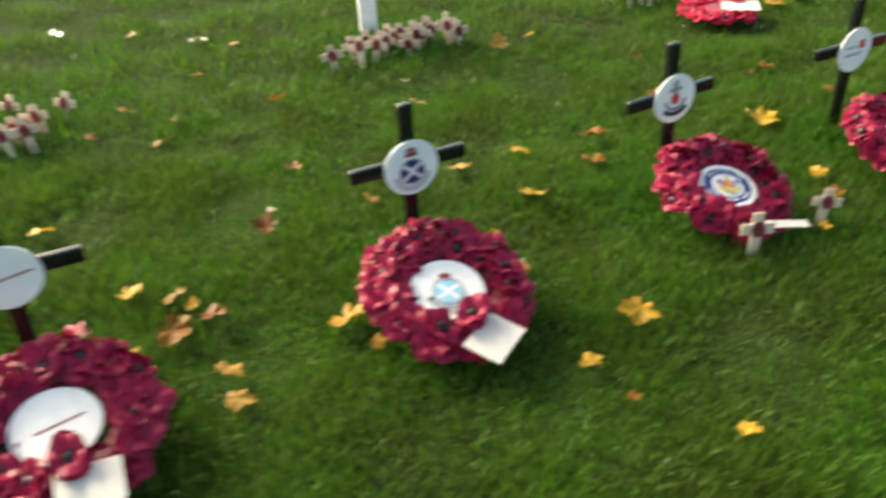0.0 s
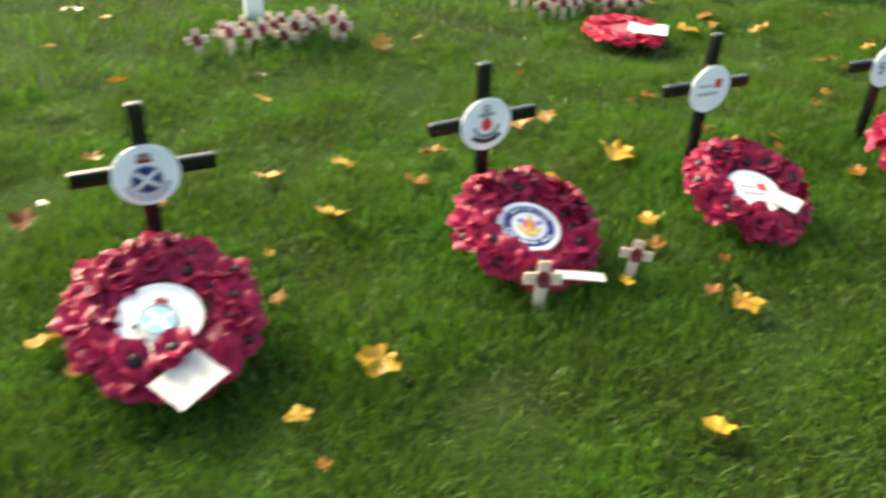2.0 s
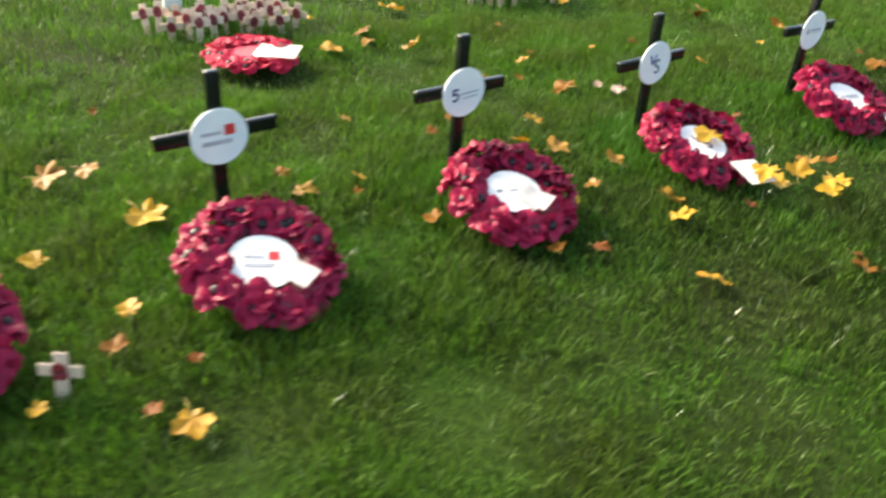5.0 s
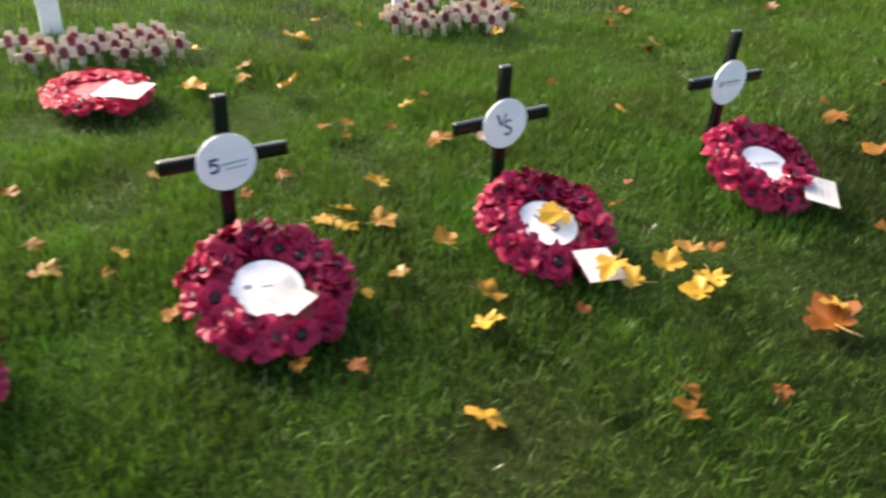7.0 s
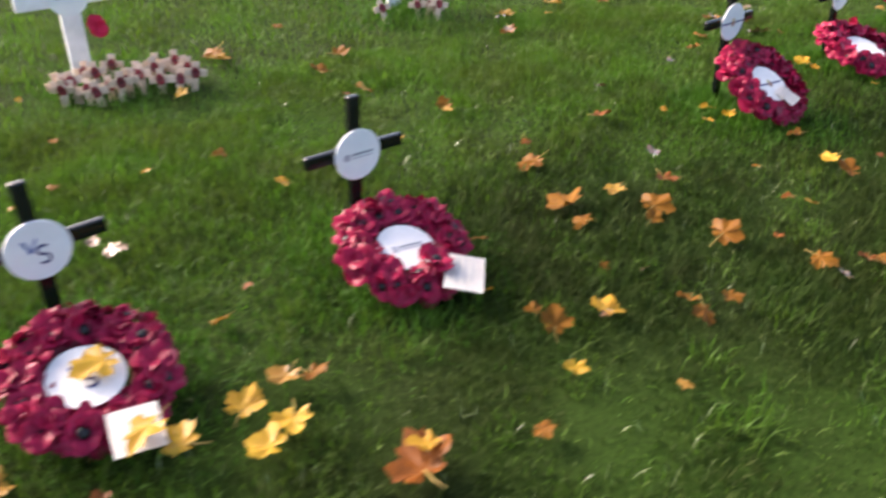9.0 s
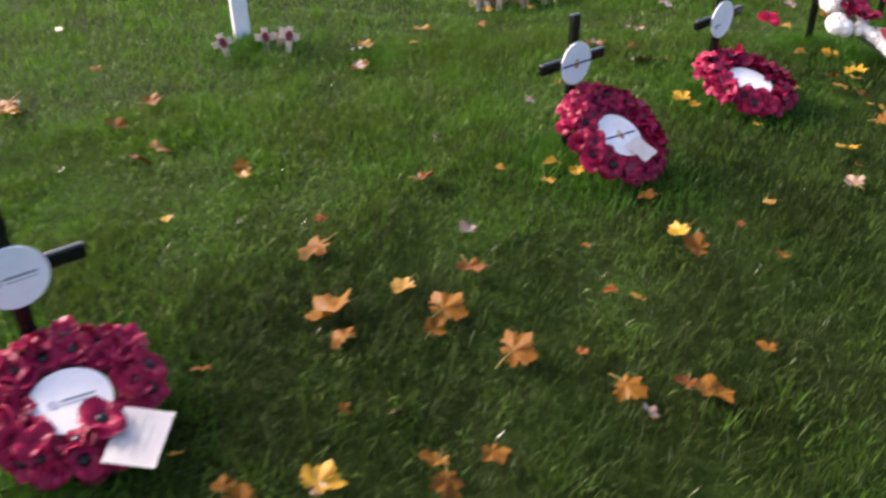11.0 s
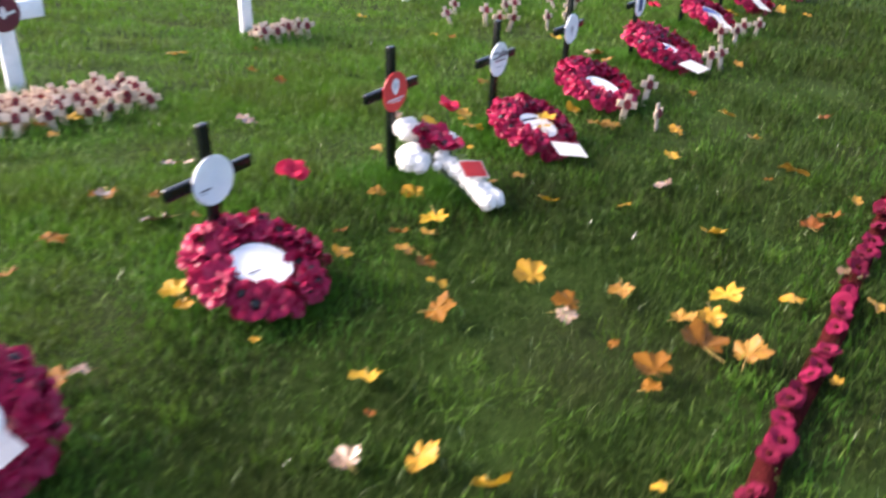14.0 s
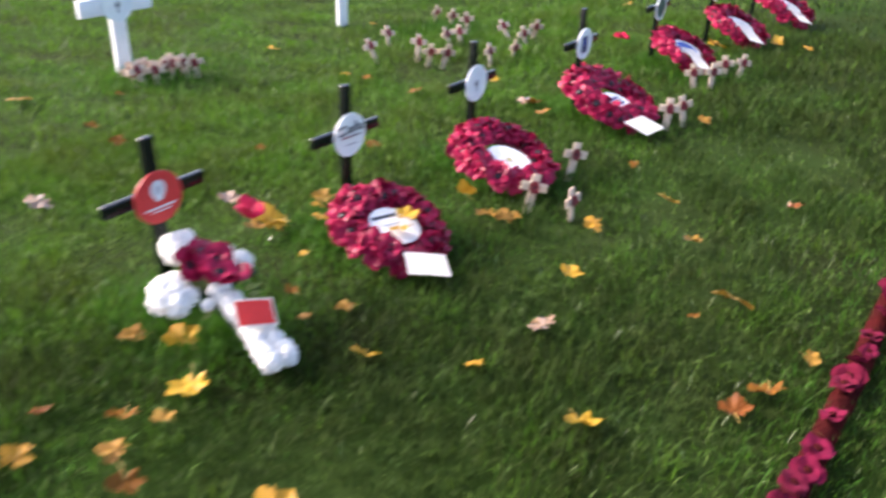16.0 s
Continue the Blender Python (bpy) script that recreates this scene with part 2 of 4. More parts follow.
def blades(name, label, xy, length, width, lean, mat, rng, base=SOIL_Z):
    """Many bent grass blades as one mesh: four points and two faces each."""
    n = len(xy)
    swirl = np.zeros(n)
    for k in range(6):
        d, f = rng.uniform(0, math.tau), 9.0 * 2.0 ** rng.uniform(0, 2.2)
        swirl += np.sin((xy[:, 0] * math.cos(d) + xy[:, 1] * math.sin(d)) * f + rng.uniform(0, math.tau))
    a = swirl * 1.7 + rng.normal(0, 1.5, n)
    ln = length * rng.uniform(0.55, 1.25, n)
    w = width * rng.uniform(0.7, 1.3, n)
    tilt = lean * rng.uniform(0.15, 1.4, n)
    side = np.stack([-np.sin(a), np.cos(a), 0 * a], 1)
    out = np.stack([np.cos(a), np.sin(a), 0 * a], 1)
    foot = np.stack([xy[:, 0], xy[:, 1], np.full(n, base)], 1)
    mid = foot + out * (ln * 0.5 * np.sin(tilt * 0.5))[:, None] + np.array([0, 0, 1]) * (ln * 0.5 * np.cos(tilt * 0.5))[:, None]
    tip = mid + out * (ln * 0.5 * np.sin(tilt))[:, None] + np.array([0, 0, 1]) * (ln * 0.5 * np.cos(tilt))[:, None]
    hw = (side.T * w / 2).T
    co = np.stack([foot, mid + hw, mid - hw, tip], 1).reshape(-1, 3)
    idx = np.arange(n)[:, None] * 4
    loops = np.concatenate([idx + [0, 1, 2], idx + [2, 1, 3]], 1).ravel()
    me = bpy.data.meshes.new(name)
    me.vertices.add(n * 4)
    me.vertices.foreach_set("co", co.ravel())
    me.loops.add(n * 6)
    me.loops.foreach_set("vertex_index", loops)
    me.polygons.add(n * 2)
    me.polygons.foreach_set("loop_start", (np.arange(n)[:, None] * 6 + [0, 3]).ravel())
    me.update(calc_edges=True)
    me.materials.append(mat)
    return tagged(new(name, me), label, "grass", kind="stuff")


def row_to_world(u, v):
    return np.stack([u * ROW.x + v * OFF.x, u * ROW.y + v * OFF.y], 1)


rng = np.random.default_rng(7)


def tufted(n, u0, u1, v0, v1, scale=2.2):
    """Points strewn over a stretch of lawn, thicker in tufts."""
    uv = np.stack([rng.uniform(u0, u1, n), rng.uniform(v0, v1, n)], 1)
    wave = np.zeros(n)
    for k in range(7):
        a, f = rng.uniform(0, math.tau), scale * 2.0 ** rng.uniform(0, 3)
        wave += np.sin((uv[:, 0] * math.cos(a) + uv[:, 1] * math.sin(a)) * f + rng.uniform(0, math.tau))
    keep = rng.uniform(0, 1, n) < 0.86 + 0.1 * wave
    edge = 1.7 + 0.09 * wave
    # two worn patches, plus a near band whose dark colour stands for shade
    worn_shaded = 0.92 / (1 + np.exp((uv[:, 1] - edge) / 0.22)) / (1 + np.exp((3.3 - uv[:, 0]) / 0.7)) + 0.4 * np.exp(-((uv[:, 0] - 5.7) / 1.1) ** 2 - ((uv[:, 1] - 1.2) / 0.6) ** 2) + 0.4 * np.exp(-((uv[:, 0] - 8.1) / 0.6) ** 2 - ((uv[:, 1] - 1.25) / 0.4) ** 2)
    keep &= rng.uniform(0, 1, n) > 0.22 * np.clip(worn_shaded, 0, 1)
    uv, wave, worn_shaded = uv[keep], wave[keep], worn_shaded[keep]
    return row_to_world(uv[:, 0], uv[:, 1]), 1 + 0.2 * np.clip(wave, -3, 3), rng.uniform(0, 1, len(uv)) < worn_shaded


def lawn():
    for count, u0, u1, v0, v1, ln, w in ((330000, -2.6, 3.8, 0.3, 3.3, 0.044, 0.0034), (320000, 3.8, 9.8, 0.3, 3.3, 0.042, 0.0034), (130000, 6.2, 11.5, -1.5, 0.3, 0.042, 0.0034),
                                         (70000, 9.8, 14.0, 0.3, 3.3, 0.055, 0.0048), (200000, -4.5, 17.0, 3.3, 6.2, 0.05, 0.0052),
                                         (50000, 11.5, 22.0, -3.0, 3.3, 0.065, 0.0095), (100000, -7, 24, 6.2, 14, 0.06, 0.0125),
                                         (85000, -4.5, 6.2, -1.5, 0.3, 0.044, 0.0045), (20000, -7, -2.6, 0.3, 3.3, 0.055, 0.011), (52000, -7, 24, -9, -1.5, 0.06, 0.0125)):
        xy, tall, worn_shaded = tufted(count, u0, u1, v0, v1)
        blades("lawn_grass", "short damp green lawn grass with olive patches", xy[~worn_shaded], (ln * tall)[~worn_shaded], w, 0.9, GRASS, rng)
        if worn_shaded.sum() > 500:
            blades("trodden_grass", "flattened olive-brown grass on the worn path, darkened for foreground shade", xy[worn_shaded], (ln * tall)[worn_shaded] * 1.05, w, 1.05, TRODDEN_SHADED, rng)


lawn()


def pale_blades():
    n = 9000
    xy = row_to_world(rng.uniform(-2.6, 12.0, n), rng.uniform(-0.8, 4.6, n))
    blades("dry_grass", "pale dry blades among the green grass, the far ones for its sheen", xy, 0.05, 0.0022, 1.3, STRAW, rng, base=0.0)

    # thin wet blades; their pale colour stands in for sparkles on the lawn
    n = 10000
    xy = row_to_world(rng.uniform(-2.6, 12.5, n), rng.uniform(-0.3, 4.6, n))
    blades("wet_grass", "thin wet blades among the lawn grass, coloured pale for their glints", xy, 0.055, 0.0015, 0.9, PALE, rng)
    # extra pale blades that lighten the far lawn in place of its sheen
    n = 12000
    xy = row_to_world(rng.uniform(5.5, 15.0, n), 1.9 + np.abs(rng.normal(0, 2.2, n)))
    blades("dry_grass", "pale dry blades among the green grass, the far ones for its sheen", xy, 0.05, 0.0034, 1.3, STRAW, rng, base=0.0)


pale_blades()


def tussocks():
    """Small clumps whose blades fall one way, taller than the mown grass round them."""
    n, per = 850, 46
    u, v = rng.uniform(-2.4, 11.0, n), rng.uniform(-0.2, 3.4, n)
    middle = np.repeat(row_to_world(u, v), per, 0)
    spread = np.repeat(rng.uniform(0.025, 0.06, n), per)
    xy = middle + rng.normal(0, 1, (n * per, 2)) * spread[:, None]
    blades("grass_tussocks", "small clumps of longer bent grass in the lawn", xy, np.repeat(rng.uniform(0.045, 0.075, n), per), 0.0036, 1.2, GRASS, rng)


tussocks()


def uncut(x, y, radius, count, ln=0.1):
    """Longer, brighter grass that the mower left round a post."""
    a = rng.uniform(0, math.tau, count)
    d = radius * np.abs(rng.normal(0, 0.6, count))
    xy = np.stack([x + d * np.cos(a), y + d * np.sin(a)], 1)
    return xy, ln * np.clip(1.15 - 0.55 * d / radius, 0.4, 1.2)


def uncut_grass():
    spots, lens = [], []
    for x, y in ((-0.91, 1.57), (-0.06, 2.02), (0.73, 2.45), (1.41, 2.82), (2.08, 3.12), (2.82, 3.47), (3.59, 3.81), (5.25, 4.74), (6.08, 5.17), (6.88, 5.64),
                 (7.55, 5.96), (8.25, 6.36), (9.08, 6.77), (10.05, 7.36)):
        for cx, cy, rad, c in ((x, y, 0.3, 2600), (x + 0.11, y - 0.2, 0.36, 2600)):
            xy, ln = uncut(cx, cy, rad, c, 0.08)
            spots.append(xy), lens.append(ln)
    for x, y in ((-1.7, 3.2), (-0.25, 4.0), (1.15, 4.8), (2.7, 5.45), (4.15, 6.4), (5.85, 7.1), (7.2, 8.15), (9.2, 8.5)):
        xy, ln = uncut(x, y, 0.55, 2600, 0.085)
        spots.append(xy), lens.append(ln)
    for side in (-0.09, 0.09):
        n = 1100
        u = rng.uniform(0, 4.3, n)
        d = np.abs(rng.normal(0, 0.07, n)) * np.sign(side) + side * 0.55
        c, s_ = math.cos(radians(27.1)), math.sin(radians(27.1))
        spots.append(np.stack([5.5 + u * c - d * s_, 3.07 + u * s_ + d * c], 1))
        lens.append(0.062 * np.clip(1.1 - np.abs(d) * 3, 0.4, 1.1))
    blades("uncut_grass", "longer bright green grass left round the crosses", np.concatenate(spots), np.concatenate(lens), 0.0042, 0.95, LUSH, rng)


uncut_grass()


# ---------------- poppies ----------------
def poppy_mesh(name, radius, cup, seed, mat, lobes=2, pleat=0.16):
    """Two pleated layers of petals whose rims rise round the middle and roll outwards."""
    r = random.Random(seed)
    bm = bmesh.new()
    for layer in range(2):
        turn, n = r.uniform(0, math.tau), 18
        folds, swing = r.choice((3, 4, 5)), r.uniform(0, math.tau)
        first = bm.verts.new((0, 0, 0.003 * layer))
        rings_ = []
        for k in (0.32, 0.62, 0.86, 1.0):
            row = []
            for i in range(n):
                a = i * math.tau / n
                rad = radius * k * (1 + 0.17 * k * math.cos(lobes * a + turn) + 0.05 * r.uniform(-1, 1)) * (1 - 0.16 * layer)
                z = cup * math.sin(k * math.pi * (0.6 - 0.06 * layer)) * (0.8 + 0.35 * layer)
                z += pleat * radius * k * k * math.sin(folds * a + swing) + r.uniform(-1, 1) * 0.05 * radius * k
                row.append(bm.verts.new((rad * math.cos(a), rad * math.sin(a), z + 0.004 * layer)))
            rings_.append(row)
        for i in range(n):
            j = (i + 1) % n
            bm.faces.new((first, rings_[0][i], rings_[0][j]))
            for p, q in zip(rings_, rings_[1:]):
                bm.faces.new((p[i], q[i], q[j], p[j]))
    return mesh_of(name, bm, mat)


def button_mesh(radius, mat=None):
    bm = bmesh.new()
    bmesh.ops.create_uvsphere(bm, u_segments=9, v_segments=5, radius=radius)
    for v in bm.verts:
        v.co.z *= 0.6
    return mesh_of("button", bm, mat or BUTTON)


POPPIES = [poppy_mesh("poppy", 0.047, 0.021, s, RED, 2, 0.2) for s in range(7)]
BUTTON_ME = button_mesh(0.017)
SMALL_POPPIES = [poppy_mesh("poppy", 0.0245, 0.005, 40 + s, SMALLRED, 2, 0.1) for s in range(3)]
SMALL_BUTTON = button_mesh(0.0065)


def poppy(parent, m, mesh, button, lift):
    p = part("poppy", mesh, None, parent, m=m)
    if button:
        part("button", button, None, p, m=pose(0, 0, lift))
    return p


# ---------------- printed marks ----------------
def arc_text(bm, word, radius, first, last, size, m):
    """Letters set along an arc, from one angle to the other."""
    for i, letter in enumerate(word):
        a = first + (last - first) * i / (len(word) - 1)
        font = bpy.data.curves.new("letter", "FONT")
        font.body, font.size, font.align_x, font.align_y, font.resolution_u = letter, size, "CENTER", "CENTER", 2
        font.extrude = 0.0002
        holder = bpy.data.objects.new("letter", font)
        me = bpy.data.meshes.new_from_object(holder)
        me.transform(m @ pose(radius * math.cos(radians(a)), radius * math.sin(radians(a)), 0, 0, 0, a - 90))
        bm.from_mesh(me)
        bpy.data.objects.remove(holder)
        bpy.data.curves.remove(font)
        bpy.data.meshes.remove(me)


def prints(parent, marks, scale, face):
    """Plain printed shapes on a disc, one mesh for each ink. face: maps the disc's own plane to its parent."""
    inks = {}
    for k, (shape, ink, *v) in enumerate(marks):
        inks.setdefault(ink, []).append((k, shape, v))
    for ink, todo in inks.items():
        bm = bmesh.new()
        for k, shape, v in todo:
            up = 0.0006 + 0.0004 * k
            if shape == "bar":
                x, y, w, h, turn = v
                box(bm, w * scale, h * scale, 0.0008, face @ pose(x * scale, y * scale, up, 0, 0, turn))
            elif shape == "dot":
                x, y, w, h = v
                disc(bm, 0.5 * scale, 0.0008, face @ pose(x * scale, y * scale, up) @ Matrix.Diagonal((w, h, 1, 1)), 20)
            elif shape == "arc":
                x, y, ro, ri, a, b = v
                ring(bm, ro * scale, ri * scale, 0.0008, face @ pose(x * scale, y * scale, up), 28, a, b)
            elif shape == "text":
                arc_text(bm, v[0], v[1] * scale, v[2], v[3], v[4] * scale, face @ pose(0, 0, up + 0.0006))
        tagged(part("print", bm, ink, parent, smooth=False), kind="stuff")


# marks are in units of the disc's radius
SALTIRE = [("bar", CRIMSON, 0, 0.5, 0.46, 0.16, 0), ("dot", GREY, -0.13, 0.64, 0.2, 0.2), ("dot", GREY, 0.13, 0.64, 0.2, 0.2), ("dot", CRIMSON, 0, 0.68, 0.16, 0.2), ("arc", PALEINK, 0, -0.14, 0.72, 0.5, 190, 350), ("arc", GREY, 0, -0.12, 0.48, 0.42, 0, 360), ("dot", NAVY, 0, -0.12, 0.84, 0.84),
           ("bar", WHITEINK, 0, -0.12, 0.84, 0.13, 40), ("bar", WHITEINK, 0, -0.12, 0.84, 0.13, -40)]
SALTIRE_PALE = [("bar", CRIMSON, -0.05, 0.4, 0.34, 0.13, 0), ("dot", CRIMSON, -0.15, 0.5, 0.18, 0.18), ("dot", CRIMSON, 0.05, 0.5, 0.18, 0.18), ("dot", CRIMSON, -0.05, 0.53, 0.16, 0.2), ("arc", GREY, 0, -0.12, 0.53, 0.47, 0, 360), ("dot", SKYBLUE, 0, -0.12, 0.86, 0.86),
                ("bar", WHITEINK, 0, -0.12, 0.82, 0.12, 40), ("bar", WHITEINK, 0, -0.12, 0.82, 0.12, -40), ("arc", GREY, 0, -0.06, 0.76, 0.66, 215, 325), ("bar", DARK, -0.56, -0.42, 0.16, 0.14, 25), ("bar", DARK, 0.56, -0.42, 0.16, 0.14, -25)]
ANCHOR = [("arc", GREY, 0, 0.62, 0.16, 0.07, 0, 360), ("bar", GREY, 0, 0.2, 0.2, 0.8, 0), ("bar", GREY, 0, 0.4, 0.6, 0.14, 0), ("arc", GREY, 0, 0.05, 0.55, 0.42, 190, 350),
          ("dot", SCARLET, 0, 0.02, 0.4, 0.5), ("arc", DARK, 0, 0.15, 0.86, 0.68, 225, 315)]
ROUNDEL = [("arc", NAVY, 0, 0, 0.94, 0.64, 0, 360), ("text", WHITEINK, "BATTALION", 0.79, 142, 38, 0.25)] + [("arc", WHITEINK, 0, 0, 0.85, 0.74, a, a + 7) for a in (200, 212, 224, 245, 257, 269, 281, 305, 317, 329)] + \
          [("arc", GOLD, 0, 0, 0.45, 0.33, 190, 350), ("dot", SCARLET, 0, 0.02, 0.4, 0.46), ("bar", GOLD, 0, 0.08, 0.12, 0.75, 0), ("dot", BLUE, -0.34, 0.1, 0.18, 0.22), ("dot", BLUE, 0.34, 0.14, 0.18, 0.22), ("dot", GOLD, 0, -0.38, 0.3, 0.2)]
SQUARE = [("bar", SCARLET, 0.36, 0.22, 0.36, 0.38, 0), ("bar", PALEINK, -0.28, 0.16, 0.7, 0.12, 0), ("bar", PALEINK, -0.1, -0.18, 1.05, 0.16, 0)]
HOOK = [("bar", NAVY, -0.42, 0.16, 0.3, 0.09, 6), ("bar", NAVY, -0.54, 0.04, 0.09, 0.24, 0), ("arc", NAVY, -0.44, -0.14, 0.19, 0.1, -140, 110), ("bar", GREY, 0.25, -0.02, 0.9, 0.05, 4), ("bar", GREY, 0.3, -0.2, 0.7, 0.04, 4)]
STROKES = [("bar", BLUE, -0.3, 0.2, 0.09, 0.5, 22), ("bar", BLUE, -0.1, 0.2, 0.06, 0.5, -24), ("arc", NAVY, 0.12, 0.0, 0.19, 0.11, 30, 270), ("arc", NAVY, 0.12, -0.3, 0.19, 0.11, -150, 90)]
LINES = [("bar", GREY, 0.2, 0.04, 0.95, 0.09, 0), ("bar", PALEINK, 0.2, -0.1, 0.9, 0.05, 0), ("dot", PALEINK, -0.5, -0.02, 0.3, 0.3)]
STRIPE = [("bar", NAVY, 0, -0.02, 1.9, 0.09, 0), ("dot", BEIGE, 0, 0, 0.3, 0.5), ("dot", CRIMSON, 0, -0.08, 0.2, 0.26)]
DASH = [("bar", DARK, -0.45, -0.25, 0.55, 0.07, 0), ("bar", GREY, -0.55, -0.38, 0.3, 0.04, 0)]
HEADSHAPE = [("dot", WHITEINK, 0, 0.32, 0.62, 0.72), ("dot", WHITEINK, 0, 0.06, 0.36, 0.4), ("dot", PALEINK, 0, 0.3, 0.3, 0.34), ("bar", WHITEINK, 0, -0.36, 1.3, 0.07, 0), ("bar", WHITEINK, 0.02, -0.5, 0.8, 0.04, 0)]
LETTERS = [("arc", DARK, -0.64 + 0.32 * k, 0.37, 0.14, 0.055, 20, 200) for k in range(2)] + [("arc", DARK, -0.64 + 0.32 * k, 0.19, 0.14, 0.055, -160, 20) for k in range(2)] + [("arc", DARK, -0.64 + 0.32 * k, 0.25, 0.145, 0.06, 0, 360) for k in (2, 4)] + [("bar", DARK, -0.52 + 0.32 * k, 0.25, 0.07, 0.3, 0) for k in (2, 4)] + [("bar", DARK, 0.32, 0.38, 0.1, 0.5, 0), ("bar", DARK, 0.32, 0.42, 0.24, 0.08, 0), ("bar", CRIMSON, -0.3, -0.04, 0.62, 0.07, 0), ("bar", DARK, 0.32, -0.04, 0.6, 0.07, 0), ("bar", GREY, 0, -0.4, 0.8, 0.04, 0)]
FLOWER = [("dot", GREY, 0, 0, 0.36, 0.44), ("dot", DARK, 0, 0, 0.14, 0.18), ("bar", GREY, 0, -0.3, 0.1, 0.3, 0)]
BLOCK = [("bar", NAVY, 0, -0.05, 0.75, 1.05, 0), ("bar", BLUE, 0, 0.1, 0.4, 0.4, 0)]
FLAG = [("bar", NAVY, 0, 0.3, 1.3, 0.25, 0), ("bar", CRIMSON, 0, -0.02, 1.5, 0.12, 0), ("bar", NAVY, 0, -0.35, 1.2, 0.2, 0)]
REDLINE = [("bar", CRIMSON, 0.1, 0.0, 1.3, 0.06, 8)]
WINGS = [("dot", WHITEINK, 0, 0.05, 0.35, 0.7), ("bar", WHITEINK, -0.4, 0.0, 0.6, 0.14, -12), ("bar", WHITEINK, 0.4, 0.0, 0.6, 0.14, 12)]


# ---------------- black crosses ----------------
def bar_part(name, parent, sx, sy, sz, m, mat, bevel=0.004):
    return part(name, box(bmesh.new(), sx, sy, sz, m, bevel), mat, parent)


def black_cross(x, y, disc_z, marks, label, face=PLASTIC, lean=0.0, turn=0.0):
    ob = tagged(new("memorial_cross"), label, "cross", "black crosses along the row")
    ob.matrix_basis = pose(x, y, 0) @ pose(0, 0, 0, 0, lean, HEADING + turn)
    top = disc_z + 0.168
    bar_part("upright", ob, 0.036, 0.024, top + 0.09, pose(0, 0.006, (top - 0.09) / 2), BLACK)
    bar_part("crossbar", ob, 0.325, 0.022, 0.036, pose(0, 0.004, disc_z + 0.005), BLACK)
    front = pose(0, -0.0135, disc_z, 90, 0, 0)
    d = part("disc", disc(bmesh.new(), 0.0755, 0.005, front, 48, 0.0012), face, ob, smooth=False)
    prints(d, marks, 0.0755, pose(0, -0.016, disc_z, 90, 0, 0))
    return ob


# ---------------- wreaths ----------------
def wreath(x, y, size, tilt, marks, label, seed, spin=0.0, z=None, card=None, ribbon=None, flat=False, petals=None, emblem=PAPER, turn=0.0, lined=False, shift=(0, 0), hole=1.0):
    """A ring of overlapping poppies round a printed middle. card, ribbon: (angle, length, width)."""
    r = random.Random(seed)
    k = size / 0.495
    ob = tagged(new("poppy_wreath"), label, "wreath", "poppy wreaths on the grass")
    if z is None:
        z = 0.028 + 0.2 * k * math.sin(radians(tilt))
    ob.matrix_basis = pose(x, y, z, 0, 0, HEADING + turn) @ pose(0, 0, 0, tilt, 0, 0) @ Matrix.Diagonal((1, 1, 0.65 if flat else 1, 1))
    bm = bmesh.new()
    for i in range(36):
        a = i * math.tau / 36
        mid, half = (0.156 - 0.007 * math.sin(a)) * k, (0.05 + 0.006 * math.sin(a)) * k
        c = Vector((mid * math.cos(a), mid * math.sin(a), 0.006))
        row = [bm.verts.new(c + Vector((math.cos(a) * math.cos(b) * half, math.sin(a) * math.cos(b) * half, (0.024 if b < 3.2 else 0.018) * math.sin(b)))) for b in [j * math.tau / 8 for j in range(8)]]
        if i:
            for j in range(8):
                bm.faces.new((last[j], row[j], row[(j + 1) % 8], last[(j + 1) % 8]))
        else:
            start = row
        last = row
    for j in range(8):
        bm.faces.new((last[j], start[j], start[(j + 1) % 8], last[(j + 1) % 8]))
    bmesh.ops.recalc_face_normals(bm, faces=bm.faces)
    part("base", bm, RIM, ob)
    e = part("emblem", disc(bmesh.new(), 0.103 * k * hole, 0.003, pose(shift[0] - 0.01, shift[1] - 0.022, 0.034), 48, 0.0008), emblem, ob, smooth=False)
    prints(e, marks, 0.09 * k * hole, pose(shift[0] - 0.01, shift[1] - 0.022, 0.0355, 0, 0, spin))
    for slope, count in ((10, 15), (42, 14), (78, 12), (108, 10)):
        start_a, b = r.uniform(0, 360), radians(slope)
        for i in range(count):
            a = start_a + 360 * i / count + r.uniform(-6, 6)
            far = math.sin(radians(a))
            rr = (0.156 - 0.007 * far + (0.052 + 0.007 * far) * math.cos(b)) * k + r.uniform(-0.006, 0.006)
            if slope > 100:
                rr -= 0.1 * k * (1 - hole)
            at = Vector((rr * math.cos(radians(a)), rr * math.sin(radians(a))))
            pressed = 0.0                      # a card or ribbon presses the petals under it down
            if card and (at - Vector(card[:2])).length < 0.095:
                pressed = 0.026
            if ribbon and rr < ribbon[2] + 0.03 and rr > ribbon[1] and at.dot(Vector((math.cos(radians(ribbon[0])), math.sin(radians(ribbon[0]))))) > rr * 0.8:
                pressed = 0.022
            tuck = 0.013 - 0.011 * far if slope > 100 else 0.0      # inner petals slip under the emblem
            m = pose(0, 0, 0, 0, 0, a) @ pose(rr, 0, 0.006 - pressed - tuck + (0.024 + 0.004 * far) * math.sin(b) + r.uniform(-0.003, 0.005), 0, (90 - slope) * 0.7, 0)
            wild = 34 if r.random() < 0.4 else 10       # some poppies are turned on edge
            m = m @ pose(0, 0, 0, r.uniform(-wild, wild), r.uniform(-wild, wild), r.uniform(0, 360)) @ Matrix.Scale(k * r.uniform(0.9, 1.2) * (0.84 if slope == 10 else 1), 4)
            shows = not pressed and r.random() < (0.3 if slope == 10 else 0.68)
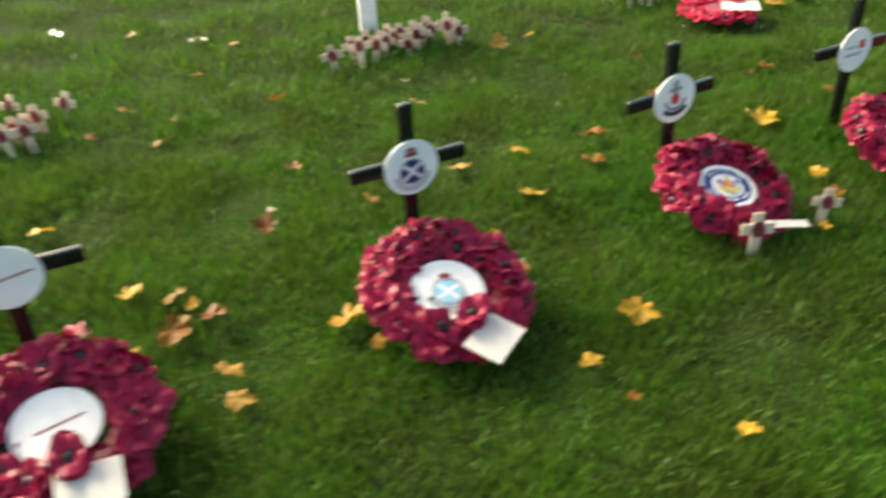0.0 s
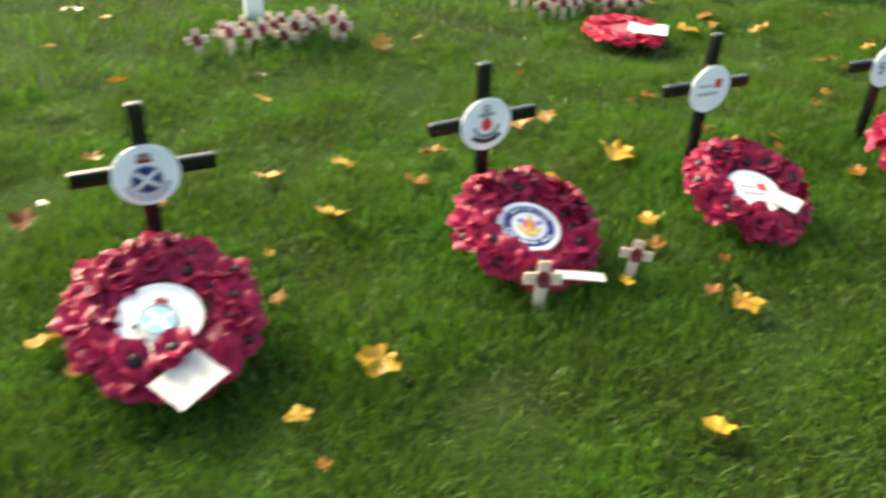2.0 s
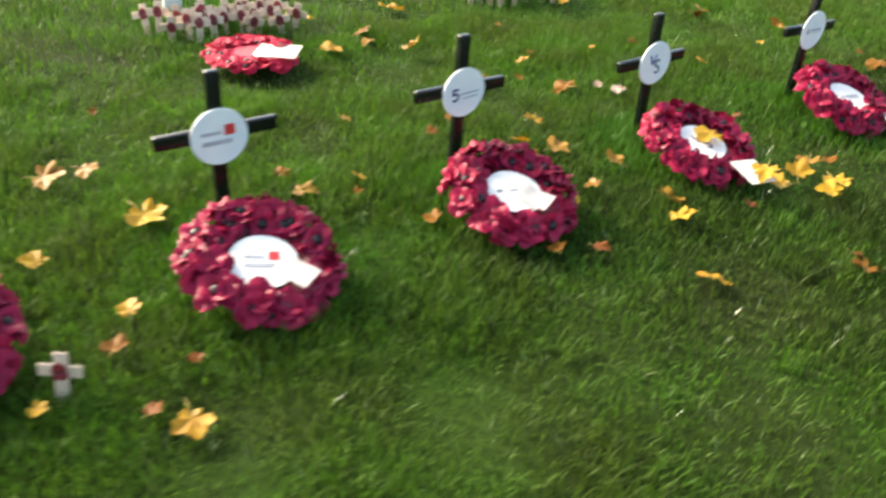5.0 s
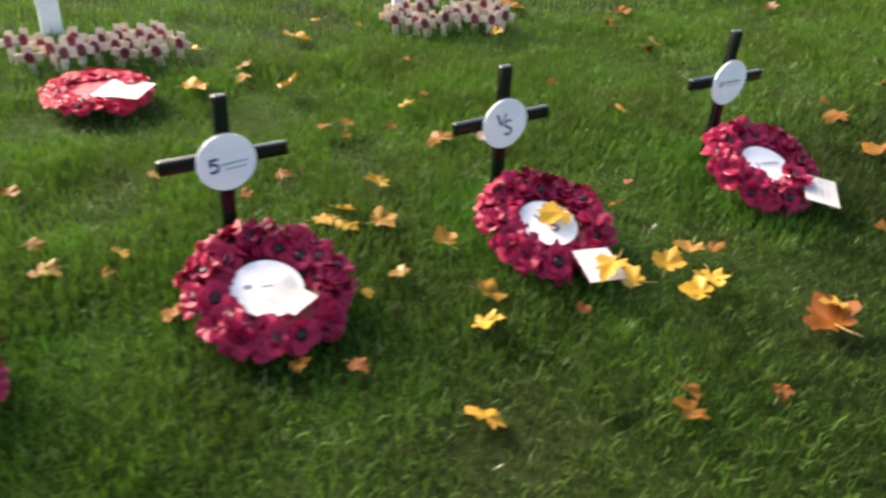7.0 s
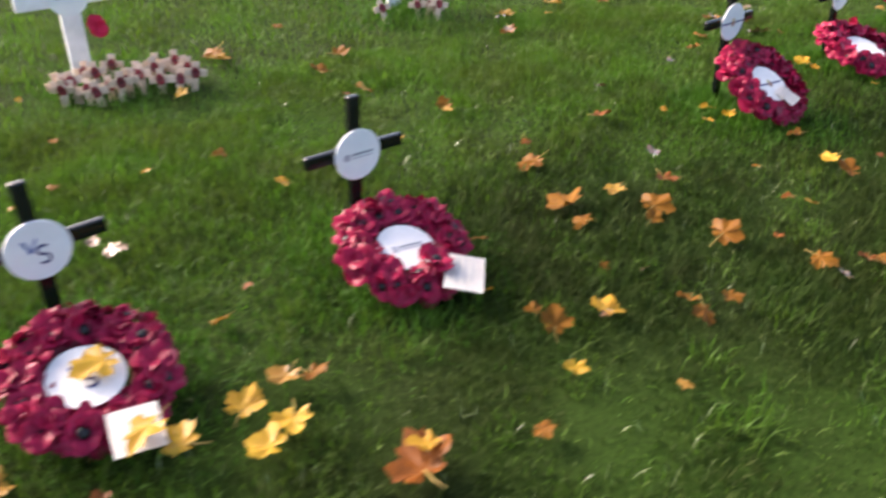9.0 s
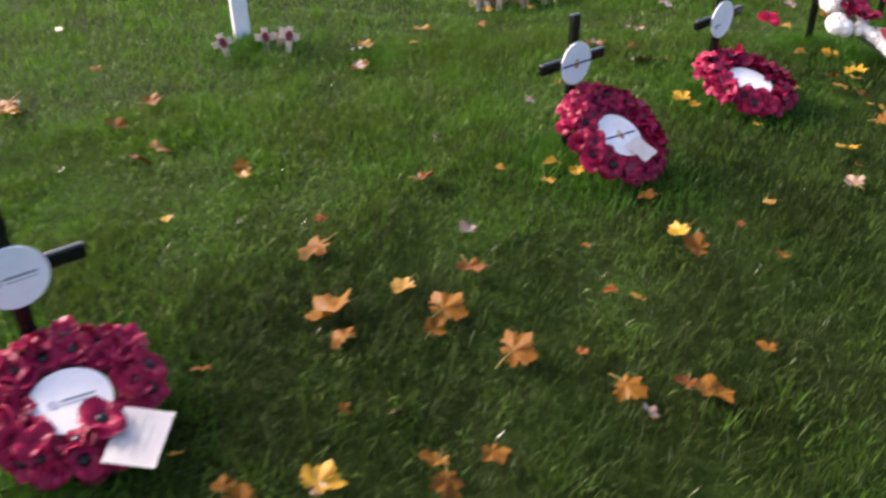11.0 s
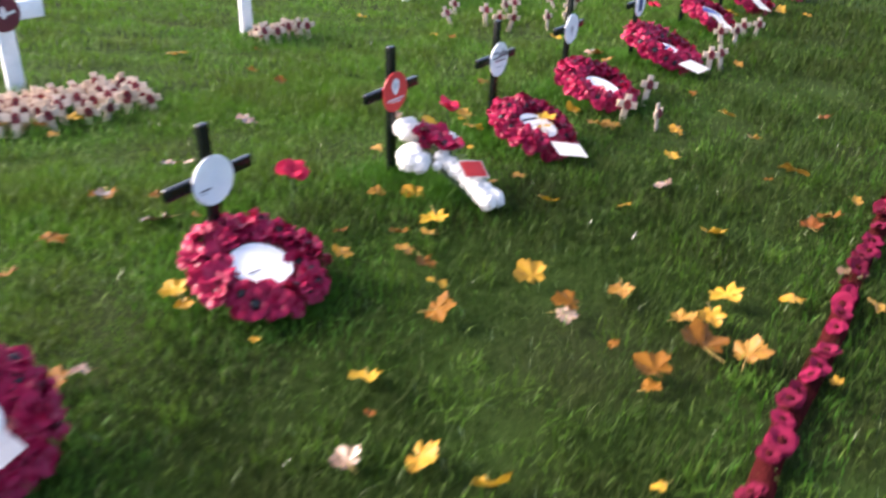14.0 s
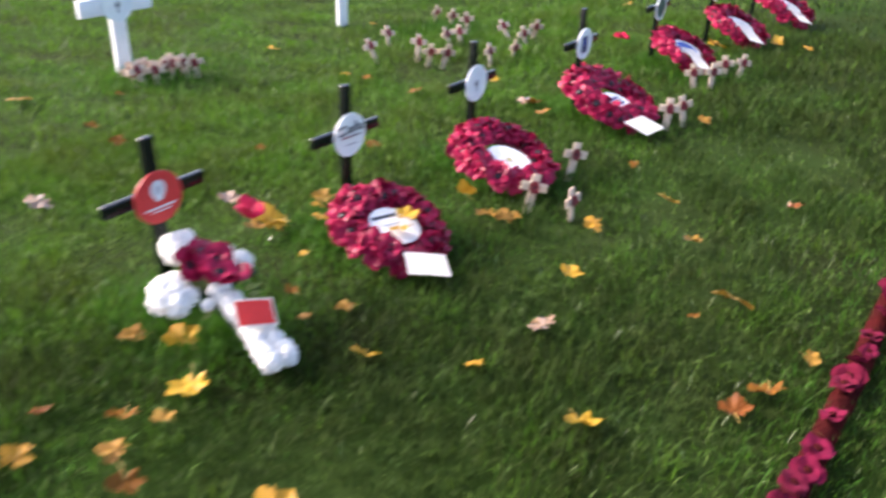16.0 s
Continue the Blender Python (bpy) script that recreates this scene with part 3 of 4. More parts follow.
            poppy(ob, m, (petals or POPPIES)[r.randrange(len(petals or POPPIES))], BUTTON_ME if shows else None, r.uniform(0.012, 0.021))
    if card:
        cx, cy, w, h, rot, topped = card
        m = pose(cx, cy, 0.058) @ pose(0, 0, 0, -6, 0, 0) @ pose(0, 0, 0, 0, 0, rot)
        c = part("card", sheet(w, h, 0.0012, 0.0015), PAPER, ob, "white message card", m, smooth=False)
        if lined:
            marks_bm = bmesh.new()
            for n_, ln in enumerate((0.6, 0.72, 0.5)):
                box(marks_bm, w * ln, 0.0022, 0.0006, pose(0, h * (0.2 - 0.2 * n_), 0.0042))
            tagged(part("writing", marks_bm, PALEINK, c, smooth=False), kind="stuff")
        if topped:
            poppy(ob, pose(cx * 0.35 - 0.005, cy * 0.62, 0.052, r.uniform(-8, 8), r.uniform(-8, 8), r.uniform(0, 360)), POPPIES[0], BUTTON_ME, 0.012)
    if ribbon:
        a, begin, end, w = ribbon
        bm = bmesh.new()
        n = 10
        rows_ = []
        for i in range(n + 1):
            f = i / n
            d = begin + (end - begin) * f
            g = min(1.0, max(0.0, d - 0.05) / 0.09)
            h = 0.039 + 0.012 * g * g * (3 - 2 * g)
            half = w * (1.0 - 0.1 * f) / 2
            rows_.append([bm.verts.new((d, s * half, h + 0.002 * math.sin(7 * f + s))) for s in (-1, 0, 1)])
        for p, q in zip(rows_, rows_[1:]):
            for j in range(2):
                bm.faces.new((p[j], q[j], q[j + 1], p[j + 1]))
        bmesh.ops.solidify(bm, geom=bm.faces[:], thickness=0.0012)
        part("ribbon", bm, PAPER, ob, "white paper ribbon tail", pose(0, 0, 0, 0, 0, a), smooth=False)
    return ob


def sheet(w, h, thick, bow):
    """A slightly bowed card."""
    bm = bmesh.new()
    n = 8
    rows_ = [[bm.verts.new((w * (i / n - 0.5), h * (j / 2 - 0.5), bow * math.cos((i / n - 0.5) * math.pi))) for j in range(3)] for i in range(n + 1)]
    for p, q in zip(rows_, rows_[1:]):
        for j in range(2):
            bm.faces.new((p[j], q[j], q[j + 1], p[j + 1]))
    bmesh.ops.solidify(bm, geom=bm.faces[:], thickness=thick)
    return bm


T = "black cross, white disc"
black_cross(-0.912, 1.567, 0.325, REDLINE, T + " bearing a thin red line", lean=1)
black_cross(-0.061, 2.023, 0.322, SALTIRE, T + " printed with a navy saltire badge", lean=0)
black_cross(0.727, 2.455, 0.306, ANCHOR, T + " printed with a grey anchor and black scroll", lean=-2.5)
black_cross(1.408, 2.816, 0.303, SQUARE, T + " printed with a small red square", lean=0)
black_cross(2.080, 3.122, 0.305, HOOK, T + " printed with a dark hooked mark", lean=0.5)
black_cross(2.817, 3.472, 0.281, STROKES, T + " printed with blue strokes", lean=-1)
black_cross(3.589, 3.811, 0.303, LINES, T + " printed with grey lines", lean=1)
black_cross(5.252, 4.736, 0.345, STRIPE, T + " printed with a navy stripe", lean=0)
black_cross(6.075, 5.172, 0.324, DASH, T + " bearing a short dark dash", lean=-2)
black_cross(6.884, 5.641, 0.360, HEADSHAPE, "black wooden cross with a round red disc and white motif", face=SCARLET, lean=-1)
black_cross(7.548, 5.963, 0.338, LETTERS, T + " printed with dark lettering shapes", lean=0.5)
black_cross(8.249, 6.358, 0.335, FLOWER, T + " printed with a grey flower", lean=0)
black_cross(9.077, 6.769, 0.334, BLOCK, T + " printed with a navy block", lean=0)
black_cross(10.050, 7.360, 0.335, [("dot", GREEN, 0, 0, 1.6, 1.6)], "black wooden cross with a round green disc", face=PLASTIC)
black_cross(10.850, 7.740, 0.330, BLOCK, T + " printed with a navy block")
black_cross(11.680, 8.150, 0.330, LINES, T + " printed with grey lines")

W = "crimson poppy wreath"
wreath(-0.773, 1.371, 0.428, 19, REDLINE, W + " with a plain white middle and card", 1, card=(0.025, -0.190, 0.125, 0.1, -5, True))
wreath(0.022, 1.799, 0.440, 18.5, SALTIRE_PALE, W + " with a pale blue saltire badge and white card", 2, spin=-22, card=(0.014, -0.206, 0.125, 0.098, 31, True))
wreath(0.843, 2.275, 0.414, 19, ROUNDEL, W + " with a navy ring badge", 3, spin=-28, card=(0.03, -0.222, 0.125, 0.03, -22, False))
wreath(1.518, 2.560, 0.400, 18.5, SQUARE, W + " with a small red square on its middle", 4, spin=-22, ribbon=(-62, 0.045, 0.145, 0.074))
wreath(2.204, 2.894, 0.410, 18, [("bar", GREY, 0.25, 0.1, 0.9, 0.05, 8), ("bar", GREY, -0.6, 0.05, 0.25, 0.16, 8)], W + " with a white middle and ribbon", 5, spin=-15, ribbon=(-66, 0.02, 0.122, 0.085))
wreath(2.920, 3.230, 0.402, 17.5, STROKES, W + " with a white middle, card and fallen leaf", 6, spin=-10, card=(0.021, -0.213, 0.105, 0.12, -12, False))
wreath(3.695, 3.633, 0.400, 19, LINES, W + " with a white middle and square card", 7, spin=-10, card=(0.062, -0.188, 0.14, 0.107, 47, True), lined=True)
wreath(5.355, 4.578, 0.425, 34, STRIPE, W + " with a navy-striped middle", 8, spin=-5, ribbon=(-80, 0.06, 0.15, 0.09))
wreath(6.140, 5.026, 0.446, 18, DASH, W + " with a plain white middle", 9, spin=-10)
wreath(7.600, 5.718, 0.420, 20, [("bar", DARK, -0.05, 0.62, 1.25, 0.2, -14), ("bar", GREY, -0.1, 0.1, 0.8, 0.06, -14)], W + " with a yellow leaf and a white card", 10, card=(-0.088, -0.218, 0.135, 0.11, -42, False))
wreath(8.258, 6.112, 0.460, 20, [("bar", PALEINK, 0.4 * math.cos(a_), 0.4 * math.sin(a_), 0.66, 0.04, math.degrees(a_)) for a_ in (0.3, 1.55, 2.8, 4.1, 5.3)] + [("dot", BEIGE, 0, 0, 0.34, 0.34), ("dot", GOLD, 0, 0, 0.12, 0.12)], W + " with a white flower middle", 11, shift=(-0.025, -0.025))
wreath(9.136, 6.589, 0.500, 20, FLAG, W + " with a striped middle and white card", 12, card=(-0.148, -0.26, 0.17, 0.13, -6, False), shift=(-0.03, -0.035), hole=0.72)
wreath(10.164, 7.231, 0.430, 22, [("dot", BLUE, 0, 0, 1.7, 1.7)], W + " with a blue middle and white ribbon", 13, ribbon=(-130, 0.03, 0.28, 0.1))
wreath(10.968, 7.612, 0.460, 22, LINES, W + " with a white ribbon", 14, ribbon=(-134, 0.0, 0.3, 0.12))
wreath(11.804, 7.972, 0.480, 22, LINES, W + " with a white ribbon", 15, ribbon=(-134, 0.0, 0.32, 0.12))
RED_FLAT = [poppy_mesh("poppy", 0.046, 0.02, 90 + s, BRIGHT) for s in range(3)]
wreath(1.395, 4.220, 0.400, 1, [("dot", CRIMSON, 0, 0, 1.9, 1.9)], "bright red poppy wreath lying flat with a white ribbon", 16, petals=RED_FLAT, emblem=BRIGHT, flat=True, ribbon=(-40, 0.02, 0.2, 0.17))


# ---------------- white crosses behind ----------------
def white_cross(x, y, marks, face, label):
    ob = tagged(new("white_cross"), label, "cross", "white crosses in the second row")
    ob.matrix_basis = pose(x, y, 0, 0, 0, HEADING)
    bar_part("upright", ob, 0.088, 0.03, 0.66, pose(0, 0.006, 0.24), WHITEWOOD)
    bar_part("crossbar", ob, 0.44, 0.028, 0.09, pose(0, 0.004, 0.36), WHITEWOOD)
    d = part("disc", disc(bmesh.new(), 0.09, 0.005, pose(0, -0.0135, 0.36, 90, 0, 0), 48, 0.0012), face, ob, smooth=False)
    prints(d, marks, 0.09, pose(0, -0.016, 0.36, 90, 0, 0))


for x, y, marks, face, what in ((-0.35, 4.19, LINES, PLASTIC, "white"), (0.985, 4.93, LINES, PLASTIC, "white"), (2.53, 5.60, LINES, PLASTIC, "white"), (4.125, 6.50, LINES, PLASTIC, "white"),
                                (5.675, 7.57, WINGS, MAROON, "maroon"), (7.095, 8.25, FLOWER, PLASTIC, "white"), (8.66, 9.035, LINES, PLASTIC, "white")):
    white_cross(x, y, marks, face, "white painted wooden cross with a round " + what + " disc")


# ---------------- small remembrance crosses ----------------
def small_cross():
    ob = tagged(new("remembrance_cross"), "small pale wooden cross with a red paper poppy", "cross", "small wooden crosses in the grass")
    bar_part("upright", ob, 0.036, 0.006, 0.2, pose(0, 0, 0.065), WOOD, 0.0015)
    bar_part("crossbar", ob, 0.112, 0.0062, 0.038, pose(0, -0.0062, 0.112), WOOD, 0.0015)
    poppy(ob, pose(0, -0.0105, 0.112, 90, 0, 0), SMALL_POPPIES[0], SMALL_BUTTON, 0.004)
    return ob


SMALL = small_cross()
SMALL.matrix_basis = pose(0.873, 2.04, -0.02, -6, 3, 8) @ Matrix.Scale(0.87, 4)


def plant(x, y, turn=None, lean=None, z=0.0, r=random.Random(5), size=1.04):
    turn = r.uniform(-18, 30) if turn is None else turn
    tilt = r.uniform(-30, 14) if lean is None else lean
    return copy_thing(SMALL, pose(x, y, z + r.uniform(-0.02, 0.01), 0, 0, turn) @ pose(0, 0, 0, tilt, r.uniform(-13, 13), 0) @ Matrix.Scale(size, 4))


for x, y, turn in ((1.126, 2.21, -4), (8.222, 5.845, -22), (8.566, 6.066, -12), (8.337, 5.716, 25), (9.35, 6.388, -25), (9.475, 6.402, -5),
                   (9.973, 6.886, -25), (10.067, 6.851, -10), (10.326, 7.002, -28), (10.403, 6.974, -12)):
    plant(x, y, turn, -4, -0.025, size=0.88 if x < 2 else 1.05)


def cluster(x0, y0, x1, y1, depth, count, seed):
    """Small crosses planted close together along a line in front of a white cross."""
    r = random.Random(seed)
    a, b = Vector((x0, y0, 0)), Vector((x1, y1, 0))
    side = Vector((-(b - a).y, (b - a).x, 0)).normalized()
    spots = []
    tries = 0
    while len(spots) < count and tries < 4000:
        tries += 1
        p = a + (b - a) * r.random() + side * depth * r.uniform(-0.5, 0.5)
        if all((p - q).length > 0.045 for q in spots):
            spots.append(p)
    for p in spots:
        plant(p.x, p.y, z=-0.04, r=r)


cluster(-2.08, 3.02, -1.52, 3.14, 0.36, 19, 1)
cluster(-0.54, 3.78, 0.10, 4.08, 0.2, 19, 2)
cluster(0.92, 4.60, 1.56, 4.82, 0.22, 22, 3)
cluster(2.46, 5.33, 3.02, 5.42, 0.28, 24, 4)
cluster(4.04, 6.27, 4.36, 6.32, 0.1, 5, 5)
cluster(5.48, 6.96, 6.22, 7.10, 0.38, 58, 7)
cluster(7.07, 8.03, 7.44, 8.12, 0.16, 13, 8)
for x, y in ((8.49, 8.0), (8.73, 8.36), (8.75, 7.97), (8.75, 7.83), (8.82, 7.77), (9.08, 8.17), (9.17, 8.21), (9.39, 8.53), (9.11, 7.7), (9.53, 8.19), (9.3, 7.78), (9.59, 8.07), (9.74, 8.23), (9.29, 8.85), (9.35, 8.71)):
    plant(x, y, z=-0.02)


# ---------------- white floral cross ----------------
def blossom_mesh(seed):
    """A round white blossom of many short curled petals."""
    r = random.Random(seed)
    bm = bmesh.new()
    bmesh.ops.create_icosphere(bm, subdivisions=4, radius=0.036)
    shift = Vector((r.uniform(0, 50), 0, 0))
    for v in bm.verts:
        d = v.co.normalized()
        v.co += d * (0.007 * noise.noise(d * 2.6 + shift) + 0.009 * noise.noise(d * 6 + shift))
    return mesh_of("blossom", bm, PETAL)


def floral_cross():
    ob = tagged(new("floral_cross"), "white flower cross with red poppies and a small red card", "floral tribute")
    head, foot = Vector((6.915, 5.60, 0.225)), Vector((7.078, 5.205, 0.035))
    ax = (foot - head).normalized()
    across = Vector((ax.y, -ax.x, 0)).normalized() * -1
    up = across.cross(ax)
    if up.z < 0:
        up = -up
    m = Matrix((across, ax, up)).transposed().to_4x4()
    m.translation = head
    ob.matrix_basis = m
    length = (foot - head).length
    r = random.Random(3)
    kinds = [blossom_mesh(s) for s in range(3)]
    frame_bm = bmesh.new()
    box(frame_bm, 0.06, length, 0.02, pose(0, length / 2, -0.02), 0.006)
    box(frame_bm, 0.28, 0.06, 0.02, pose(0, 0.15, -0.02), 0.006)
    part("foam_base", frame_bm, STEM, ob)
    spots = []
    n = 12
    for i in range(n):
        f = i / (n - 1)
        wide = 0.01 + 0.014 * max(0.0, f - 0.5) * 2
        for s in (-1, 1):
            spots.append((s * wide, 0.2 + (length - 0.21) * f, 0.64 + 0.18 * f))
    for x, y, size in ((-0.02, 0.0, 0.9), (0.018, 0.005, 0.85), (-0.028, 0.035, 0.95), (0.012, 0.04, 1.0), (0.03, 0.05, 0.8),
                       (-0.13, 0.125, 1.0), (-0.15, 0.16, 0.95), (-0.115, 0.165, 1.0), (-0.09, 0.13, 0.9), (-0.085, 0.175, 0.8), (-0.125, 0.195, 0.85),
                       (0.075, 0.1, 0.95), (0.105, 0.14, 0.95), (0.07, 0.145, 0.8), (-0.055, 0.225, 0.5)):
        spots.append((x, y, size))
    for x, y, size in spots:
        part("blossom", kinds[r.randrange(3)], None, ob, m=pose(x + r.uniform(-0.004, 0.004), y + r.uniform(-0.004, 0.004), 0.004 + r.uniform(0, 0.006), r.uniform(-25, 25), r.uniform(-25, 25), r.uniform(0, 360)) @ Matrix.Scale(size, 4))
    for x, y, z in ((-0.05, 0.11, 0.035), (-0.005, 0.1, 0.05), (0.02, 0.135, 0.05), (0.0, 0.18, 0.05), (0.035, 0.205, 0.045)):
        poppy(ob, pose(x, y, z, r.uniform(-20, 20), r.uniform(-20, 20), r.uniform(0, 360)), POPPIES[r.randrange(4)], BUTTON_ME, 0.012)
    edge = part("card", sheet(0.108, 0.086, 0.001, 0.002), PAPER, ob, "small red card with a white edge", pose(0.002, 0.335, 0.058, 0, 0, 24) @ pose(0, 0, 0, -6, 0, 0), smooth=False)
    part("printed_face", sheet(0.096, 0.074, 0.0008, 0.002), SCARLET, edge, m=pose(0, 0, 0.0022), smooth=False)
    bm = bmesh.new()
    for k in range(26):
        a, rad = r.uniform(0, math.tau), r.uniform(0.03, 0.06)
        c = Vector((0.06 * math.cos(a), 0.22 + 0.05 * math.sin(a), 0.0))
        d = Vector((math.cos(a), math.sin(a), 0.3)) * rad
        s = Vector((-math.sin(a), math.cos(a), 0)) * 0.008
        bm.faces.new([bm.verts.new(p) for p in (c, c + d * 0.5 + s, c + d, c + d * 0.5 - s)])
    part("foliage", bm, FOLIAGE, ob, "pale green fern sprig")


floral_cross()


# ---------------- lone poppies on wire stems ----------------
def stemmed_poppy(x, y, z, tilt, turn, seed):
    ob = tagged(new("paper_poppy"), "single red paper poppy on a thin wire stem", "paper flower", "lone poppies in the grass")
    ob.matrix_basis = pose(x, y, 0)
    part("stem", tube(bmesh.new(), [(0.01, 0.0, -0.03), (0.004, 0.002, z * 0.5), (0, 0, z)], 0.0012, 5), STEM, ob)
    poppy(ob, pose(0, 0, z, 0, 0, turn) @ pose(0, 0, 0, tilt, 0, 0), RED_FLAT[seed % 3], None, 0.012)


stemmed_poppy(6.324, 5.213, 0.28, 28, 25, 0)
stemmed_poppy(7.132, 5.66, 0.255, 22, 50, 1)
stemmed_poppy(2.65, 5.5, 0.24, 60, 20, 2)
stemmed_poppy(9.99, 7.60, 0.1, 15, 30, 0)


# ---------------- garland of knitted poppies ----------------
KNITTED = [poppy_mesh("knitted_poppy", 0.036, 0.011, 60 + s, KNIT, 2, 0.12) for s in range(5)]
KNIT_BUTTON = button_mesh(0.011, RIBBON)


def garland():
    ob = tagged(new("poppy_garland"), "long garland of knitted crimson poppies on dark net", "garland")
    ob.matrix_basis = pose(5.508, 3.06, 0.005, 0, 0, 27.1)
    r = random.Random(12)
    length = 4.3
    bm = bmesh.new()
    n = 220
    rows_ = []
    for i in range(n + 1):
        x = length * i / n
        y = 0.02 * noise.noise(Vector((x * 2.0, 0, 0)))
        w = 0.03 * (1 + 0.25 * noise.noise(Vector((x * 9, 3, 0))))
        rows_.append([bm.verts.new((x, y + s * w, 0.018 * (1 - s * s) + 0.008 * noise.noise(Vector((x * 30, s * 3, 1))))) for s in (-1, -0.5, 0, 0.5, 1)])
    for p, q in zip(rows_, rows_[1:]):
        for j in range(4):
            bm.faces.new((p[j], q[j], q[j + 1], p[j + 1]))
    part("net", bm, RIBBON, ob, "dark red-brown net strip")
    x = 0.04
    while x < length - 0.03:
        y = 0.02 * noise.noise(Vector((x * 2.0, 0, 0))) + r.uniform(-0.012, 0.012)
        p = part("knitted_poppy", KNITTED[r.randrange(5)], None, ob, m=pose(x, y, 0.028, r.gauss(0, 22), r.gauss(0, 22), r.uniform(0, 360)) @ Matrix.Scale(r.uniform(0.7, 1.12), 4))
        part("button", KNIT_BUTTON, None, p, m=pose(0, 0, 0.01))
        x += r.choice((0.055, 0.065, 0.085, 0.15))


garland()


# ---------------- fallen leaves ----------------
def leaf_mesh(seed):
    """A maple leaf 1 m across: five pointed, toothed lobes, with folded veins and curled tips."""
    r = random.Random(seed)
    bm = bmesh.new()
    lobes = [(-128, 0.3), (-62, 0.47), (0, 0.58), (62, 0.47), (128, 0.3)]
    outline = []
    for i, (a, ln) in enumerate(lobes):
        ln *= r.uniform(0.85, 1.12)
        a += r.uniform(-7, 7)
        for da, k in ((-32, 0.76), (-25, 0.9), (-18, 0.84), (-11, 0.95), (0, 1.06), (11, 0.94), (18, 0.84), (25, 0.9), (32, 0.76)):
            outline.append((a + da, ln * k * r.uniform(0.93, 1.07)))
        if i < 4:
            outline.append((a + 34, 0.36 * r.uniform(0.85, 1.1)))
    curl, fold = r.uniform(-0.3, 0.5), r.uniform(-0.6, 0.9)

    def put(ang, rad):
        x, y = rad * math.sin(radians(ang)), rad * math.cos(radians(ang))
        z = curl * rad * rad * (1 + 0.6 * math.cos(radians(ang * 2.5))) + fold * abs(x) * 0.4 + 0.12 * rad * math.sin(radians(5 * ang))
        return bm.verts.new((x, y, z))

    centre = bm.verts.new((0, 0, 0))
    inner = [put(a, rad * 0.5) for a, rad in outline]
    outer = [put(a, rad) for a, rad in outline]
    for i in range(len(outline) - 1):
        bm.faces.new((centre, inner[i + 1], inner[i]))
        bm.faces.new((inner[i], inner[i + 1], outer[i + 1], outer[i]))
    bmesh.ops.recalc_face_normals(bm, faces=bm.faces)
    return bm


LEAF_KIND = {}
for code, mat_ in LEAF.items():
    LEAF_KIND[code] = [mesh_of("leaf", leaf_mesh(s), mat_) for s in range(9)]
STALK = mesh_of("stalk", tube(bmesh.new(), [(0, 0, 0), (0.02, -0.25, 0.03), (0.08, -0.5, 0.06)], 0.014, 5, 0.7), LEAF_STALK)
COLOUR = {"y": "bright yellow", "g": "golden tan", "o": "orange-brown", "b": "dark rust-brown", "w": "pale wet-glint"}
leaf_r = random.Random(21)


def drop_leaf(x, y, cm, code, z=0.012, flatness=13):
    ob = tagged(new("maple_leaf", LEAF_KIND[code][leaf_r.randrange(9)]), COLOUR[code] + " fallen maple leaf lying on the grass", "leaf", "fallen maple leaves")
    ob.matrix_basis = pose(x, y, z + leaf_r.uniform(0, 0.012), leaf_r.gauss(0, flatness), leaf_r.gauss(0, flatness), leaf_r.uniform(0, 360)) @ Matrix.Scale(max(cm, 4.0) * 0.0102, 4)
    if leaf_r.random() < 0.6:
        part("stalk", STALK, None, ob)


def drop_leaves(rows):
    for x, y, cm, code in rows:
        drop_leaf(x, y, cm, code)


drop_leaves([
    (-2.02, 4.33, 10, "w"), (-1.57, 4.25, 8, "g"), (-1.33, 2.98, 6, "o"), (-1.26, 3.23, 9, "g"),
    (-1.23, 2.28, 9, "y"), (-1.21, 4.19, 12, "w"), (-1.09, 3.64, 7, "g"), (-1.05, 3.13, 6, "o"),
    (-1.04, 2.95, 9, "o"), (-1.00, 4.07, 7, "y"), (-0.84, 1.93, 9, "y"), (-0.73, 1.66, 6, "y"),
    (-0.70, 1.91, 8, "g"), (-0.68, 1.61, 4, "g"), (-0.67, 1.76, 11, "o"), (-0.67, 3.30, 9, "g"),
    (-0.64, 1.87, 5, "y"), (-0.58, 1.81, 9, "b"), (-0.52, 2.37, 4, "w"), (-0.51, 2.25, 9, "b"),
    (-0.50, 1.59, 9, "g"), (-0.50, 2.66, 7, "g"), (-0.46, 1.51, 8, "g"), (-0.23, 1.78, 12, "y"),
])
drop_leaves([
    (-0.22, 2.41, 7, "g"), (-0.15, 1.69, 5, "y"), (-0.14, 3.46, 5, "w"), (-0.07, 3.19, 8, "y"),
    (0.08, 2.60, 10, "g"), (0.17, 2.17, 4, "y"), (0.24, 1.98, 5, "o"), (0.28, 2.74, 8, "y"),
    (0.30, 3.91, 11, "g"), (0.31, 2.40, 11, "y"), (0.36, 1.59, 6, "y"), (0.43, 4.00, 6, "y"),
    (0.43, 1.46, 2, "o"), (0.51, 1.79, 11, "y"), (0.53, 2.62, 10, "o"), (0.58, 2.85, 11, "o"),
    (0.64, 1.37, 6, "y"), (0.85, 3.16, 12, "g"), (0.88, 3.66, 3, "o"), (0.96, 3.20, 9, "g"),
    (0.96, 2.69, 8, "y"), (1.10, 2.14, 5, "y"), (1.18, 2.91, 13, "y"), (1.21, 2.32, 7, "o"),
])
